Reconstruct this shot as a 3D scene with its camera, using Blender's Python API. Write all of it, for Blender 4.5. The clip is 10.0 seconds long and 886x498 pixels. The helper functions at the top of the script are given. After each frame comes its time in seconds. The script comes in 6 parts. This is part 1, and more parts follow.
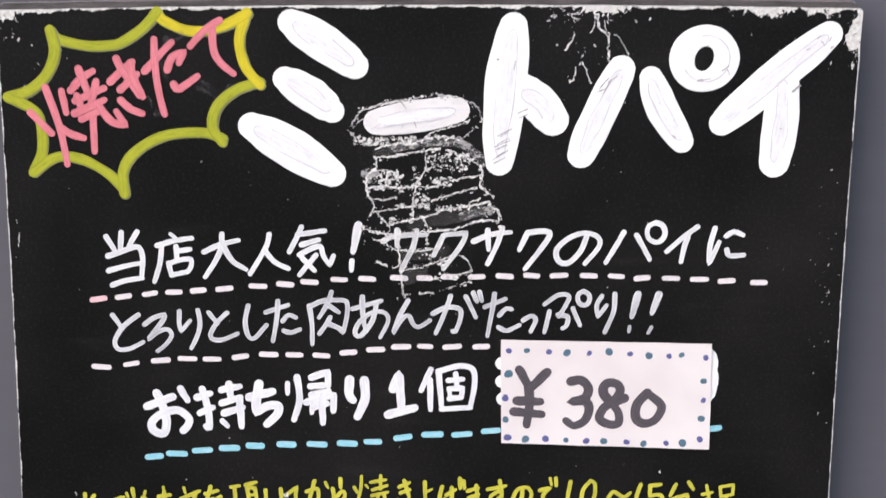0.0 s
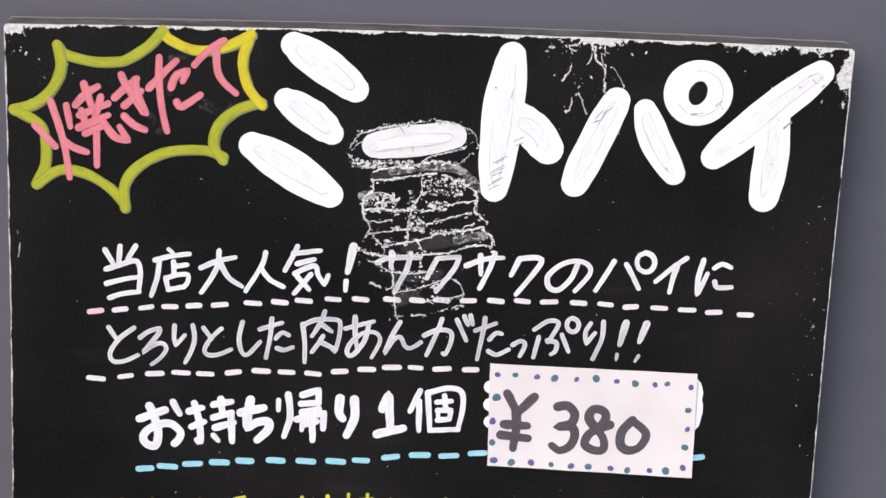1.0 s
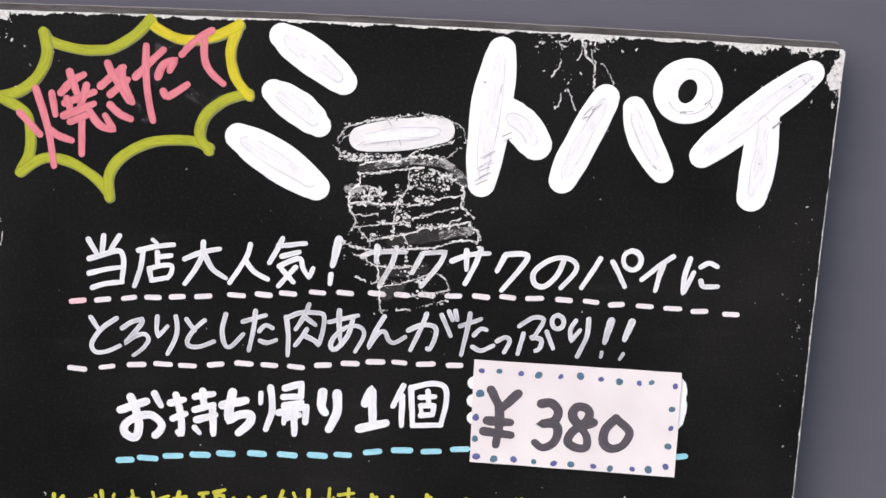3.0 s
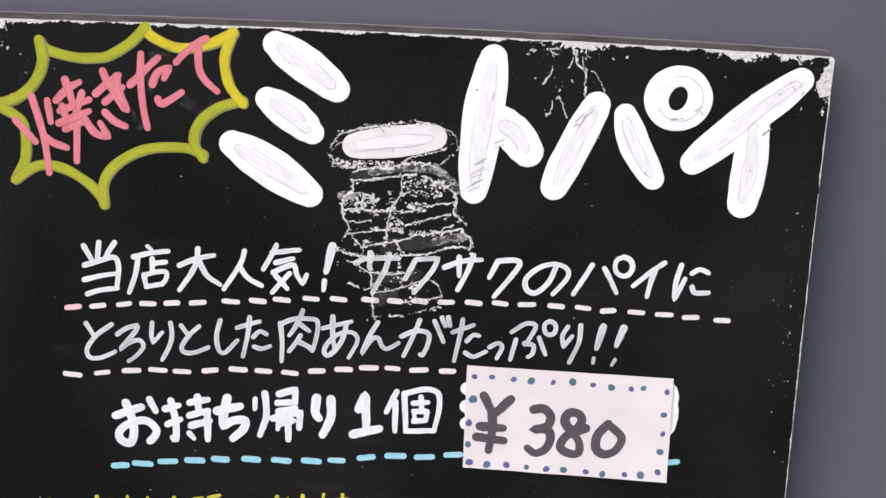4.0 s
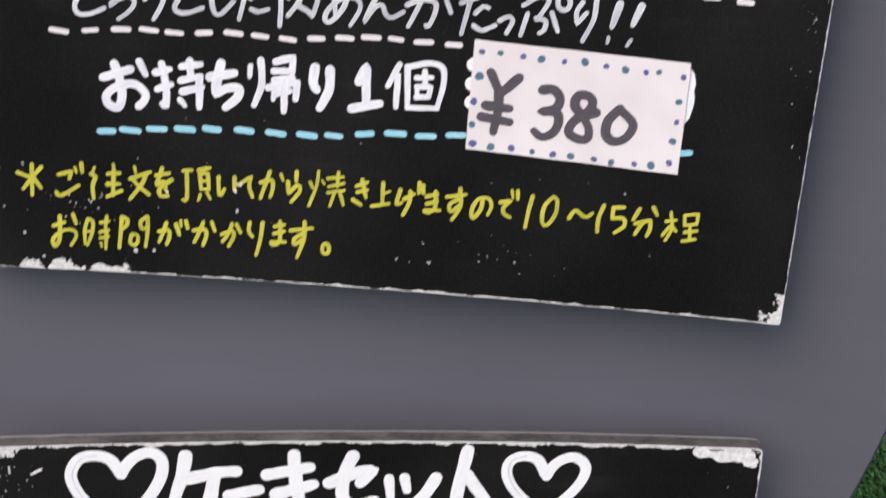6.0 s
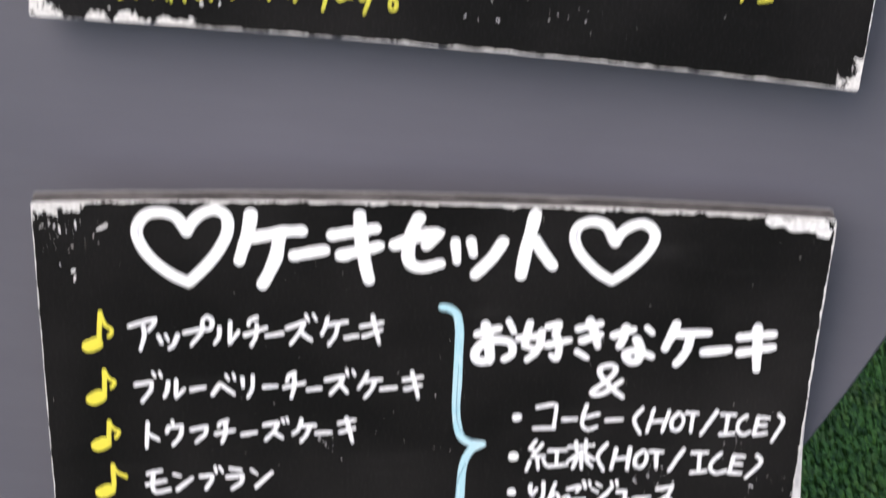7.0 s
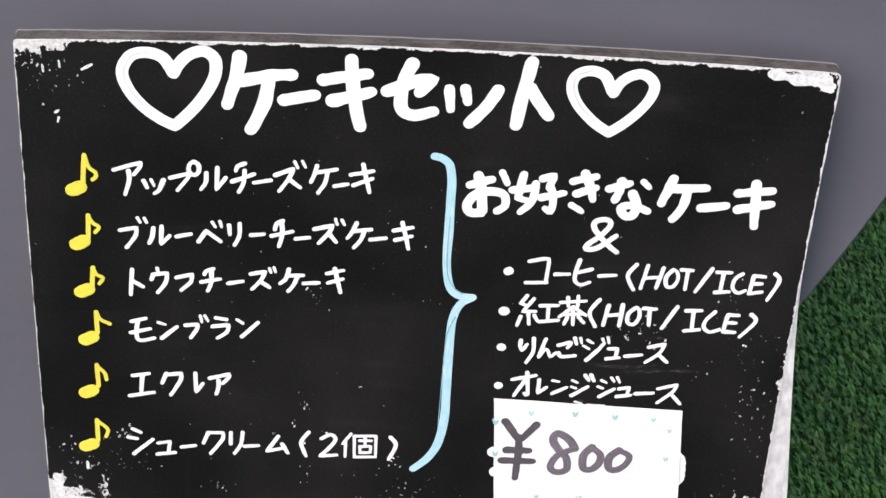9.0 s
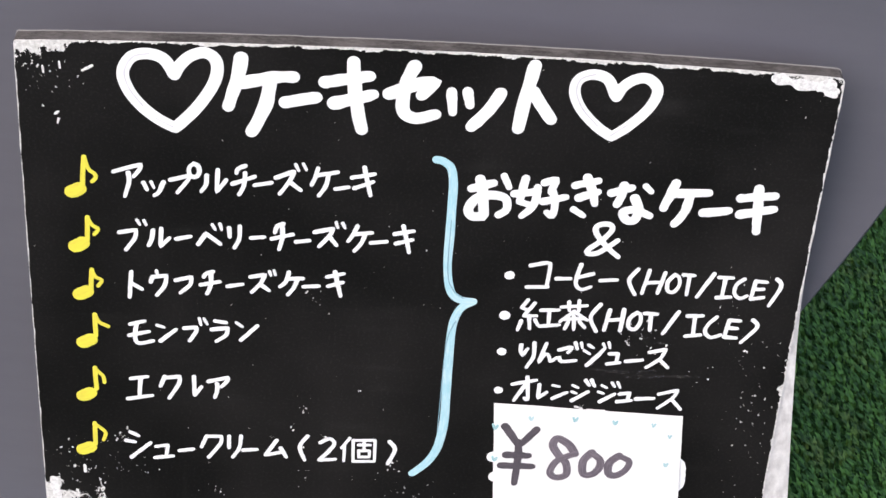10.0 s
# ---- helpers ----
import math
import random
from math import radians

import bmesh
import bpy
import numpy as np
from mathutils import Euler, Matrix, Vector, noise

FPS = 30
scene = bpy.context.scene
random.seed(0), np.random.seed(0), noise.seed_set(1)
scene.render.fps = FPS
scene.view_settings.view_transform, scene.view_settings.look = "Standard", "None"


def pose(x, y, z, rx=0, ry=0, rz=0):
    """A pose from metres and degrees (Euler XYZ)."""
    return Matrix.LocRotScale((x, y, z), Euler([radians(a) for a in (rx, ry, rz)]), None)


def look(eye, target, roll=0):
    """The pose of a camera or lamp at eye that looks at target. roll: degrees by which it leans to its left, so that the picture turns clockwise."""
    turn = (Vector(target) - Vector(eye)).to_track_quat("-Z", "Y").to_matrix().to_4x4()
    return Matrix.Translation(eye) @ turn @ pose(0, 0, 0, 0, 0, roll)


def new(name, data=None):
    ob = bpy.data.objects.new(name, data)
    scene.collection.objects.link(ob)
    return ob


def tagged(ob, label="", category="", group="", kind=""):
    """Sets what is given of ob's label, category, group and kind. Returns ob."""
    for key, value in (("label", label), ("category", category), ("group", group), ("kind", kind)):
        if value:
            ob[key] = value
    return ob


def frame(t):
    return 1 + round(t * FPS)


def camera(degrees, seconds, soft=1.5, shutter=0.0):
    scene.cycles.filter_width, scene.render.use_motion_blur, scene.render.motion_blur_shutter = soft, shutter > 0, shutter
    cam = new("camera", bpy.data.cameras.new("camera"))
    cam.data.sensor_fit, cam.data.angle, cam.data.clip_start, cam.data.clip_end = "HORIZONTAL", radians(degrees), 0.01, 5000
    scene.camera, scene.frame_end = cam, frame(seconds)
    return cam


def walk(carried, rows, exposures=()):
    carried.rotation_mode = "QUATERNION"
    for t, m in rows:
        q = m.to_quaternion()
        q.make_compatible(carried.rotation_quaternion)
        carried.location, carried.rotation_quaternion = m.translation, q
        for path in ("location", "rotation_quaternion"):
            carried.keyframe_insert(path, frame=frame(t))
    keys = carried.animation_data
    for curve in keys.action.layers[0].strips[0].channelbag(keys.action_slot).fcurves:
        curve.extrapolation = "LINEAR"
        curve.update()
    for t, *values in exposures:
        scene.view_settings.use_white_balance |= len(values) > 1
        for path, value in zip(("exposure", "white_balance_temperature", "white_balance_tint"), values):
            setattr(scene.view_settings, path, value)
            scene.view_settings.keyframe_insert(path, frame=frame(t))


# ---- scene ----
# The sign's own frame: x to the right, z up along its face, y into it; origin at the centre of the upper board.
LEAN = 10.0
HEIGHT = 0.74
SIGN = Matrix.Translation((0, 0, HEIGHT)) @ pose(0, 0, 0, -LEAN)

# ---- camera and walk ----
cam = camera(25.08, 10.0, soft=1.5, shutter=0.5)
# seconds; place and turn in the sign's frame
STEPS = (
    (0, -0.0228, -0.9427, 0.3537, 71.27, -0.40, -1.62),
    (0.2, -0.0218, -0.9543, 0.3571, 71.66, -0.54, -1.46),
    (0.5, -0.0254, -0.9667, 0.3570, 72.18, -1.40, -1.10),
    (0.8, -0.0286, -0.9652, 0.3548, 72.26, -2.20, -1.34),
    (1, -0.0272, -0.9607, 0.3530, 72.30, -2.21, -1.46),
    (1.2, -0.0254, -0.9564, 0.3495, 72.46, -2.37, -1.44),
    (1.5, -0.0160, -0.9519, 0.3502, 72.29, -2.28, -1.18),
    (1.8, -0.0259, -0.9482, 0.3489, 72.06, -2.64, -1.24),
    (2, -0.0309, -0.9505, 0.3489, 72.13, -2.84, -1.64),
    (2.2, -0.0317, -0.9539, 0.3480, 72.21, -2.93, -1.63),
    (2.5, -0.0327, -0.9555, 0.3472, 72.21, -3.09, -1.56),
    (2.8, -0.0340, -0.9572, 0.3504, 72.19, -3.08, -1.92),
    (3, -0.0332, -0.9551, 0.3521, 72.11, -3.29, -1.91),
    (3.2, -0.0284, -0.9559, 0.3516, 72.32, -3.16, -1.88),
    (4.3, -0.0264, -0.9644, 0.3500, 72.57, -3.22, -1.72),
    (4.5, -0.0277, -0.9623, 0.3491, 72.59, -3.16, -1.78),
    (4.8, -0.0274, -0.9608, 0.3466, 72.38, -3.50, -1.74),
    (5, -0.0267, -0.9519, 0.3326, 71.69, -4.04, -1.81),
    (5.2, -0.0271, -0.9465, 0.3236, 70.39, -4.15, -1.96),
    (5.3, -0.0248, -0.9418, 0.3103, 70.09, -4.68, -1.71),
    (5.5, -0.0225, -0.9391, 0.2902, 69.10, -5.09, -1.44),
    (5.7, -0.0250, -0.9397, 0.2799, 68.06, -5.23, -1.50),
    (6.8, -0.0008, -0.9387, 0.2400, 63.44, -5.40, 1.81),
    (6.9, 0.0038, -0.9358, 0.2393, 62.42, -4.94, 2.16),
    (7, -0.0036, -0.9417, 0.2274, 62.13, -5.12, 1.97),
    (7.3, -0.0082, -0.9291, 0.2113, 59.27, -5.61, 2.28),
    (7.5, -0.0086, -0.9242, 0.2020, 58.50, -5.87, 2.05),
    (7.8, -0.0131, -0.9192, 0.2023, 57.63, -6.23, 1.97),
    (8, -0.0050, -0.9236, 0.2000, 57.84, -6.05, 2.36),
    (8.2, -0.0054, -0.9256, 0.2008, 58.10, -6.19, 2.25),
    (8.5, -0.0009, -0.9271, 0.2052, 58.31, -6.16, 2.18),
    (9, -0.0024, -0.9267, 0.2051, 58.43, -6.20, 2.30),
    (9.5, -0.0034, -0.9239, 0.2005, 58.57, -6.36, 2.28),
    (10, -0.0076, -0.9228, 0.2017, 58.56, -6.57, 2.22),
)
# stops over the clip: the picture dims a little as the view tilts down, and recovers
EXPOSURE = ((0, 1.03), (3.2, 1.0), (4.5, 0.92), (5.0, 0.96), (5.3, 0.89), (5.7, 0.82), (6.8, 1.32), (7.2, 1.18), (8.0, 1.24), (10.0, 1.24))
walk(cam, [(t, SIGN @ pose(x, y, z, a, b, c)) for t, x, y, z, a, b, c in STEPS],
     exposures=[(t, e, 6600, 14) for t, e in EXPOSURE])

# ---- world and light ----
world = bpy.data.worlds.new("sky")
scene.world = world
world.use_nodes = True
wn = world.node_tree.nodes
sky = wn.new("ShaderNodeTexSky")
sky.sky_type, sky.sun_disc = "NISHITA", False
sky.sun_elevation, sky.sun_rotation = radians(56), radians(225)
sky.air_density, sky.dust_density = 1.0, 3.0
wn["Background"].inputs["Strength"].default_value = 0.1
world.node_tree.links.new(sky.outputs["Color"], wn["Background"].inputs["Color"])
sun = new("sun", bpy.data.lights.new("sun", "SUN"))
sun.data.energy, sun.data.angle, sun.data.color = 1.3, radians(55), (1.0, 0.96, 0.9)
sun.matrix_world = look((-1.5, -1.9, 3.1), (0, 0, 0.5))

# ---- materials ----
def material(name, color, roughness, specular=0.5):
    m = bpy.data.materials.new(name)
    m.use_nodes = True
    b = m.node_tree.nodes["Principled BSDF"]
    b.inputs["Base Color"].default_value = (*color, 1)
    b.inputs["Roughness"].default_value = roughness
    b.inputs["Specular IOR Level"].default_value = specular
    return m


class Graph:
    """Short ways to wire nodes."""

    def __init__(self, m):
        self.tree = m.node_tree
        self.bsdf = m.node_tree.nodes["Principled BSDF"]

    def node(self, kind, **inputs):
        n = self.tree.nodes.new(kind)
        for key, value in inputs.items():
            self.wire(value, n.inputs[key.replace("_", " ")])
        return n

    def wire(self, value, socket):
        if isinstance(value, bpy.types.NodeSocket):
            self.tree.links.new(value, socket)
        else:
            socket.default_value = value

    def math(self, op, a, b=0.0, clamp=False):
        n = self.tree.nodes.new("ShaderNodeMath")
        n.operation, n.use_clamp = op, clamp
        self.wire(a, n.inputs[0])
        self.wire(b, n.inputs[1])
        return n.outputs[0]

    def noise(self, scale, detail=4.0, stretch=None, roughness=0.55):
        vec = self.node("ShaderNodeTexCoord").outputs["Object"]
        if stretch:
            mp = self.node("ShaderNodeMapping", Vector=vec)
            mp.inputs["Scale"].default_value = stretch
            vec = mp.outputs[0]
        return self.node("ShaderNodeTexNoise", Vector=vec, Scale=scale, Detail=detail, Roughness=roughness).outputs["Fac"]

    def ramp(self, value, lo, hi, a=0.0, b=1.0):
        n = self.tree.nodes.new("ShaderNodeMapRange")
        self.wire(value, n.inputs[0])
        for i, v in enumerate((lo, hi, a, b)):
            n.inputs[i + 1].default_value = v
        return n.outputs[0]

    def mix(self, fac, a, b):
        n = self.tree.nodes.new("ShaderNodeMix")
        n.data_type = "RGBA"
        self.wire(fac, n.inputs[0])
        self.wire(a if isinstance(a, bpy.types.NodeSocket) else (*a, 1), n.inputs[6])
        self.wire(b if isinstance(b, bpy.types.NodeSocket) else (*b, 1), n.inputs[7])
        return n.outputs[2]

    def color(self, socket):
        self.wire(socket, self.bsdf.inputs["Base Color"])

    def bump(self, height, strength, distance):
        n = self.node("ShaderNodeBump", Height=height, Strength=strength, Distance=distance)
        self.wire(n.outputs[0], self.bsdf.inputs["Normal"])


def marker(name, color, thin, fade, roughness=0.5, edge=0.0, hollow=0.0):
    """Paint-marker ink: streaked along its strokes, thinner in places, pooled along the edges by edge."""
    m = material(name, color, roughness, 0.3)
    g = Graph(m)
    uv = g.node("ShaderNodeSeparateXYZ", Vector=g.node("ShaderNodeTexCoord").outputs["UV"])
    vec = g.node("ShaderNodeCombineXYZ", X=g.math("MULTIPLY", uv.outputs[0], 5.0), Y=g.math("MULTIPLY", uv.outputs[1], 0.11))
    streak = g.node("ShaderNodeTexNoise", Vector=vec.outputs[0], Scale=1.0, Detail=3.0, Roughness=0.6).outputs["Fac"]
    grain = g.noise(700, 3)
    cloud = g.noise(55, 2)
    f = g.math("ADD", g.math("MULTIPLY", g.ramp(streak, 0.45, 0.68), 0.8), g.math("MULTIPLY", g.ramp(cloud, 0.48, 0.72), 0.5))
    f = g.math("ADD", f, g.math("MULTIPLY", g.ramp(grain, 0.45, 0.75), 0.25), True)
    ink = g.mix(g.math("MULTIPLY", f, fade), color, thin)
    if hollow:  # ink drawn out of the middle of the stroke
        core = g.ramp(g.math("ABSOLUTE", g.math("SUBTRACT", uv.outputs[0], 0.5)), 0.12, 0.42, hollow, 0.0)
        ink = g.mix(g.math("MULTIPLY", core, g.ramp(cloud, 0.35, 0.6, 0.2, 1.0)), ink, thin)
    if edge:
        rim = g.ramp(g.math("ABSOLUTE", g.math("SUBTRACT", uv.outputs[0], 0.5)), 0.3, 0.5, 0.0, edge)
        ink = g.mix(rim, ink, tuple(c * 0.55 for c in thin))
    g.color(ink)
    g.bump(streak, 0.25, 0.0002)
    return m


def worn_face(name, edges, top, sides, blobs, specks, ink=1.0):
    """Black board skin worn through to its white paper along the edges, in blobs, and in small specks."""
    m = material(name, (0.007, 0.0065, 0.0066), 0.5, 0.15)
    g = Graph(m)
    xyz = g.node("ShaderNodeSeparateXYZ", Vector=g.node("ShaderNodeTexCoord").outputs["Object"])
    x, z = xyz.outputs[0], xyz.outputs[2]
    fine = g.noise(520, 5, None, 0.65)
    broad = g.noise(110, 5, (1.0, 1.0, 0.8))
    ragged = g.math("ADD", g.math("MULTIPLY", fine, 0.28), g.math("MULTIPLY", broad, 0.72))
    worn = 0.0

    def bowed(edge, s):
        u = g.math("DIVIDE", g.math("SUBTRACT", s, edge[2]), edge[3])
        return g.math("ADD", edge[0], g.math("MULTIPLY", edge[1], g.math("MULTIPLY", u, u)))

    gaps = ((g.math("SUBTRACT", bowed(edges["top"], x), z), top), (g.math("SUBTRACT", z, bowed(edges["bottom"], x)), sides[0]),
            (g.math("SUBTRACT", x, bowed(edges["left"], z)), sides[1]), (g.math("SUBTRACT", bowed(edges["right"], z), x), sides[2]))
    for far, depth in gaps:
        reach = g.ramp(ragged, 0.38, 0.66, 0.0, depth)
        worn = g.math("MAXIMUM", worn, g.math("GREATER_THAN", reach, far))
    for cx, cz, rx, rz in blobs:
        dx = g.math("DIVIDE", g.math("SUBTRACT", x, cx), rx)
        dz = g.math("DIVIDE", g.math("SUBTRACT", z, cz), rz)
        dist = g.math("SQRT", g.math("ADD", g.math("MULTIPLY", dx, dx), g.math("MULTIPLY", dz, dz)))
        worn = g.math("MAXIMUM", worn, g.math("GREATER_THAN", g.ramp(ragged, 0.36, 0.68, 0.02, 1.15), dist))
    # small specks, denser around the given places
    dense = 0.0
    for cx, cz, rx, rz, amount in specks:
        dx = g.math("DIVIDE", g.math("SUBTRACT", x, cx), rx)
        dz = g.math("DIVIDE", g.math("SUBTRACT", z, cz), rz)
        dist = g.math("SQRT", g.math("ADD", g.math("MULTIPLY", dx, dx), g.math("MULTIPLY", dz, dz)))
        dense = g.math("MAXIMUM", dense, g.ramp(dist, 0.0, 1.0, amount, 0.0))
    dots = g.noise(430, 2, (1.0, 1.0, 0.8))
    limit = g.math("SUBTRACT", 0.775, dense)
    worn = g.math("MAXIMUM", worn, g.math("GREATER_THAN", dots, limit))
    paper = g.mix(g.ramp(fine, 0.35, 0.7), (0.5, 0.48, 0.46), (0.82, 0.8, 0.78))
    smear = g.ramp(g.noise(9, 4), 0.4, 0.75)
    scuff = g.ramp(g.noise(160, 3, (1.0, 1.0, 0.12)), 0.66, 0.8)
    black = g.mix(g.math("MULTIPLY", smear, 0.8), (0.0058 * ink, 0.0052 * ink, 0.0054 * ink), (0.0175 * ink, 0.0155 * ink, 0.0152 * ink))
    black = g.mix(g.math("MULTIPLY", scuff, 0.12), black, (0.05, 0.048, 0.045))
    rub = g.math("MULTIPLY", g.ramp(g.noise(95, 4, (0.12, 1.0, 1.0)), 0.55, 0.8), g.ramp(g.noise(22, 2), 0.45, 0.65))
    black = g.mix(g.math("MULTIPLY", rub, 0.2), black, (0.06, 0.057, 0.056))
    lint = g.ramp(g.noise(620, 4, None, 0.7), 0.52, 0.78)
    black = g.mix(g.math("MULTIPLY", lint, 0.26), black, (0.08, 0.076, 0.075))
    g.color(g.mix(worn, black, paper))
    g.wire(g.ramp(smear, 0, 1, 0.42, 0.6), g.bsdf.inputs["Roughness"])
    g.bump(g.math("ADD", g.math("MULTIPLY", worn, -1.0), g.math("MULTIPLY", fine, 0.25)), 0.5, 0.0003)
    return m


HALF_W, HALF_H = 0.2105, 0.1548
# each edge of a board, a little bowed: its offset at the flattest place, the bow, where that place lies, and the reach of the bow
UPPER_EDGES = {"top": (0.1576, -0.0026, 0.03, 0.23), "bottom": (-0.1526, -0.0036, 0.04, 0.215),
               "left": (-0.2088, -0.0038, 0.154, 0.304), "right": (0.2083, 0.0024, 0.09, 0.24)}
LOWER_EDGES = {"top": (0.1586, -0.0047, -0.02, 0.21), "bottom": (-0.1485, -0.0082, -0.023, 0.21),
               "left": (-0.2102, 0.0004, 0.0, 0.155), "right": (0.2100, 0.0008, -0.03, 0.13)}


def edge_at(edge, s):
    return edge[0] + edge[1] * ((s - edge[2]) / edge[3]) ** 2


WHITE = marker("white_marker_ink", (0.89, 0.88, 0.89), (0.74, 0.72, 0.76), 0.5, hollow=0.3)
BOLD_WHITE = marker("streaky_white_marker_ink", (0.86, 0.85, 0.87), (0.6, 0.58, 0.63), 0.7, hollow=0.25)
WHITE_SOFT = marker("soft_white_marker_ink", (0.85, 0.84, 0.85), (0.54, 0.53, 0.56), 0.6, hollow=0.4)
TITLE_WHITE = marker("filled_white_marker_ink", (0.9, 0.89, 0.89), (0.76, 0.74, 0.76), 0.5)
DASH_WHITE = marker("dirty_white_marker_ink", (0.8, 0.77, 0.77), (0.66, 0.63, 0.64), 0.6)
WHITE_THIN = marker("thin_white_marker_ink", (0.76, 0.75, 0.77), (0.36, 0.35, 0.39), 0.75, hollow=0.5)
FADED = marker("rubbed_white_marker_ink", (0.82, 0.81, 0.82), (0.4, 0.39, 0.41), 0.8, hollow=0.4)
SCORE = marker("dark_scratch_through_paint", (0.3, 0.28, 0.29), (0.66, 0.63, 0.66), 0.9)
FILL = marker("second_coat_white_marker_ink", (0.86, 0.845, 0.86), (0.68, 0.66, 0.7), 0.7)
GREY_LINE = marker("faded_grey_marker_line", (0.58, 0.55, 0.6), (0.8, 0.78, 0.8), 0.9)
DULL_LIME = marker("dull_lime_undercoat", (0.24, 0.25, 0.12), (0.12, 0.13, 0.05), 0.8)
GOLD = marker("golden_yellow_marker_ink", (0.66, 0.54, 0.03), (0.46, 0.39, 0.02), 0.8, edge=0.4)
PINK = marker("pink_marker_ink", (0.74, 0.23, 0.27), (0.52, 0.13, 0.16), 0.7, edge=0.3)
SOFT_PINK = marker("soft_pink_marker_ink", (0.82, 0.46, 0.5), (0.78, 0.6, 0.63), 0.7)
PALE_PINK = marker("pale_pink_marker_ink", (0.79, 0.73, 0.745), (0.66, 0.58, 0.61), 0.7)
YELLOW = marker("yellow_marker_ink", (0.8, 0.7, 0.075), (0.68, 0.58, 0.08), 0.8)
LIME = marker("lime_yellow_marker_ink", (0.42, 0.43, 0.035), (0.27, 0.3, 0.02), 0.9, edge=0.45)
PALE_YELLOW = marker("lemon_yellow_marker_ink", (0.62, 0.57, 0.07), (0.36, 0.34, 0.04), 0.9)
BLUE = marker("light_blue_marker_ink", (0.25, 0.57, 0.68), (0.48, 0.7, 0.77), 0.8)
PALE_BLUE = marker("pale_blue_marker_ink", (0.36, 0.62, 0.7), (0.58, 0.74, 0.8), 0.9)
PEN = marker("dark_grey_felt_pen_ink", (0.075, 0.064, 0.076), (0.125, 0.105, 0.12), 0.7, 0.7)
PALE_PEN = marker("greyish_violet_felt_pen_ink", (0.12, 0.1, 0.12), (0.21, 0.175, 0.205), 0.9, 0.7)
BLUE_LINE = marker("deep_blue_grey_line", (0.16, 0.3, 0.38), (0.3, 0.48, 0.56), 0.9)
DOT_BLUE = marker("blue_violet_pen_dot", (0.1, 0.1, 0.26), (0.16, 0.17, 0.36), 0.8)
DOT_GREEN = marker("blue_green_pen_dot", (0.07, 0.14, 0.2), (0.14, 0.22, 0.28), 0.8)
DOT_TEAL = marker("pale_teal_pen_mark", (0.26, 0.48, 0.52), (0.6, 0.73, 0.74), 1.0)

FACE_UPPER = worn_face(
    "worn_black_upper_face", UPPER_EDGES, 0.0025, (0.0016, 0.0011, 0.0009),
    ((-0.209, 0.156, 0.017, 0.013), (0.209, 0.150, 0.011, 0.030), (0.178, 0.1575, 0.05, 0.0085), (0.088, 0.158, 0.035, 0.0055),
     (-0.155, -0.1572, 0.075, 0.0095), (0.09, -0.156, 0.028, 0.0045), (0.210, -0.152, 0.017, 0.022), (-0.211, -0.146, 0.013, 0.026)),
    ((0.2, 0.02, 0.02, 0.14, 0.105), (0.1, 0.12, 0.035, 0.04, 0.04), (0.19, 0.14, 0.06, 0.03, 0.115), (-0.15, -0.12, 0.06, 0.03, 0.11),
     (-0.2, 0.14, 0.04, 0.03, 0.13), (0.06, -0.13, 0.05, 0.02, 0.12), (0.0, 0.0, 0.3, 0.25, 0.03)), 0.76)
FACE_LOWER = worn_face(
    "worn_black_lower_face", LOWER_EDGES, 0.0030, (0.0012, 0.001, 0.002),
    ((-0.207, 0.154, 0.030, 0.014), (0.198, 0.154, 0.024, 0.0125), (-0.210, -0.154, 0.044, 0.036), (0.207, -0.155, 0.036, 0.036),
     (0.03, -0.155, 0.03, 0.006), (0.12, -0.154, 0.03, 0.008), (0.212, -0.05, 0.006, 0.05)),
    ((0.195, -0.06, 0.035, 0.13, 0.118), (0.17, 0.01, 0.05, 0.04, 0.11), (-0.19, -0.12, 0.05, 0.05, 0.125), (0.0, -0.14, 0.06, 0.03, 0.13),
     (-0.2, 0.14, 0.045, 0.035, 0.16), (0.16, -0.145, 0.08, 0.03, 0.14), (0.2, 0.13, 0.04, 0.05, 0.06), (0.0, 0.0, 0.3, 0.25, 0.035)))

CORE = material("grey_brown_foam_core", (0.1, 0.092, 0.088), 0.9, 0.2)
g = Graph(CORE)
grain = g.noise(500, 5, (0.5, 1.0, 1.0), 0.7)
blotch = g.noise(60, 3)
g.color(g.mix(g.math("MULTIPLY", g.math("ADD", g.ramp(grain, 0.35, 0.7), g.ramp(blotch, 0.35, 0.7)), 0.5), (0.03, 0.027, 0.026), (0.15, 0.138, 0.132)))
g.bump(grain, 0.6, 0.0008)

SKIN = material("off_white_backing_paper", (0.6, 0.58, 0.57), 0.8, 0.2)
g = Graph(SKIN)
crease = g.noise(130, 5, (1.0, 1.0, 0.5), 0.65)
g.color(g.mix(g.ramp(crease, 0.35, 0.7), (0.46, 0.44, 0.44), (0.74, 0.72, 0.71)))
g.bump(crease, 0.7, 0.0012)

CHIP = material("bright_torn_paper", (0.82, 0.8, 0.79), 0.8, 0.2)
g = Graph(CHIP)
g.color(g.mix(g.ramp(g.noise(420, 5, None, 0.7), 0.38, 0.6), (0.6, 0.58, 0.57), (0.86, 0.84, 0.83)))
BACK = material("greyed_backing_paper", (0.27, 0.26, 0.25), 0.85, 0.2)
def paper(name, light, shade):
    m = material(name, light, 0.75, 0.25)
    g = Graph(m)
    g.color(g.mix(g.ramp(g.noise(18, 3), 0.35, 0.7), light, shade))
    g.bump(g.noise(260, 4), 0.2, 0.0002)
    return m


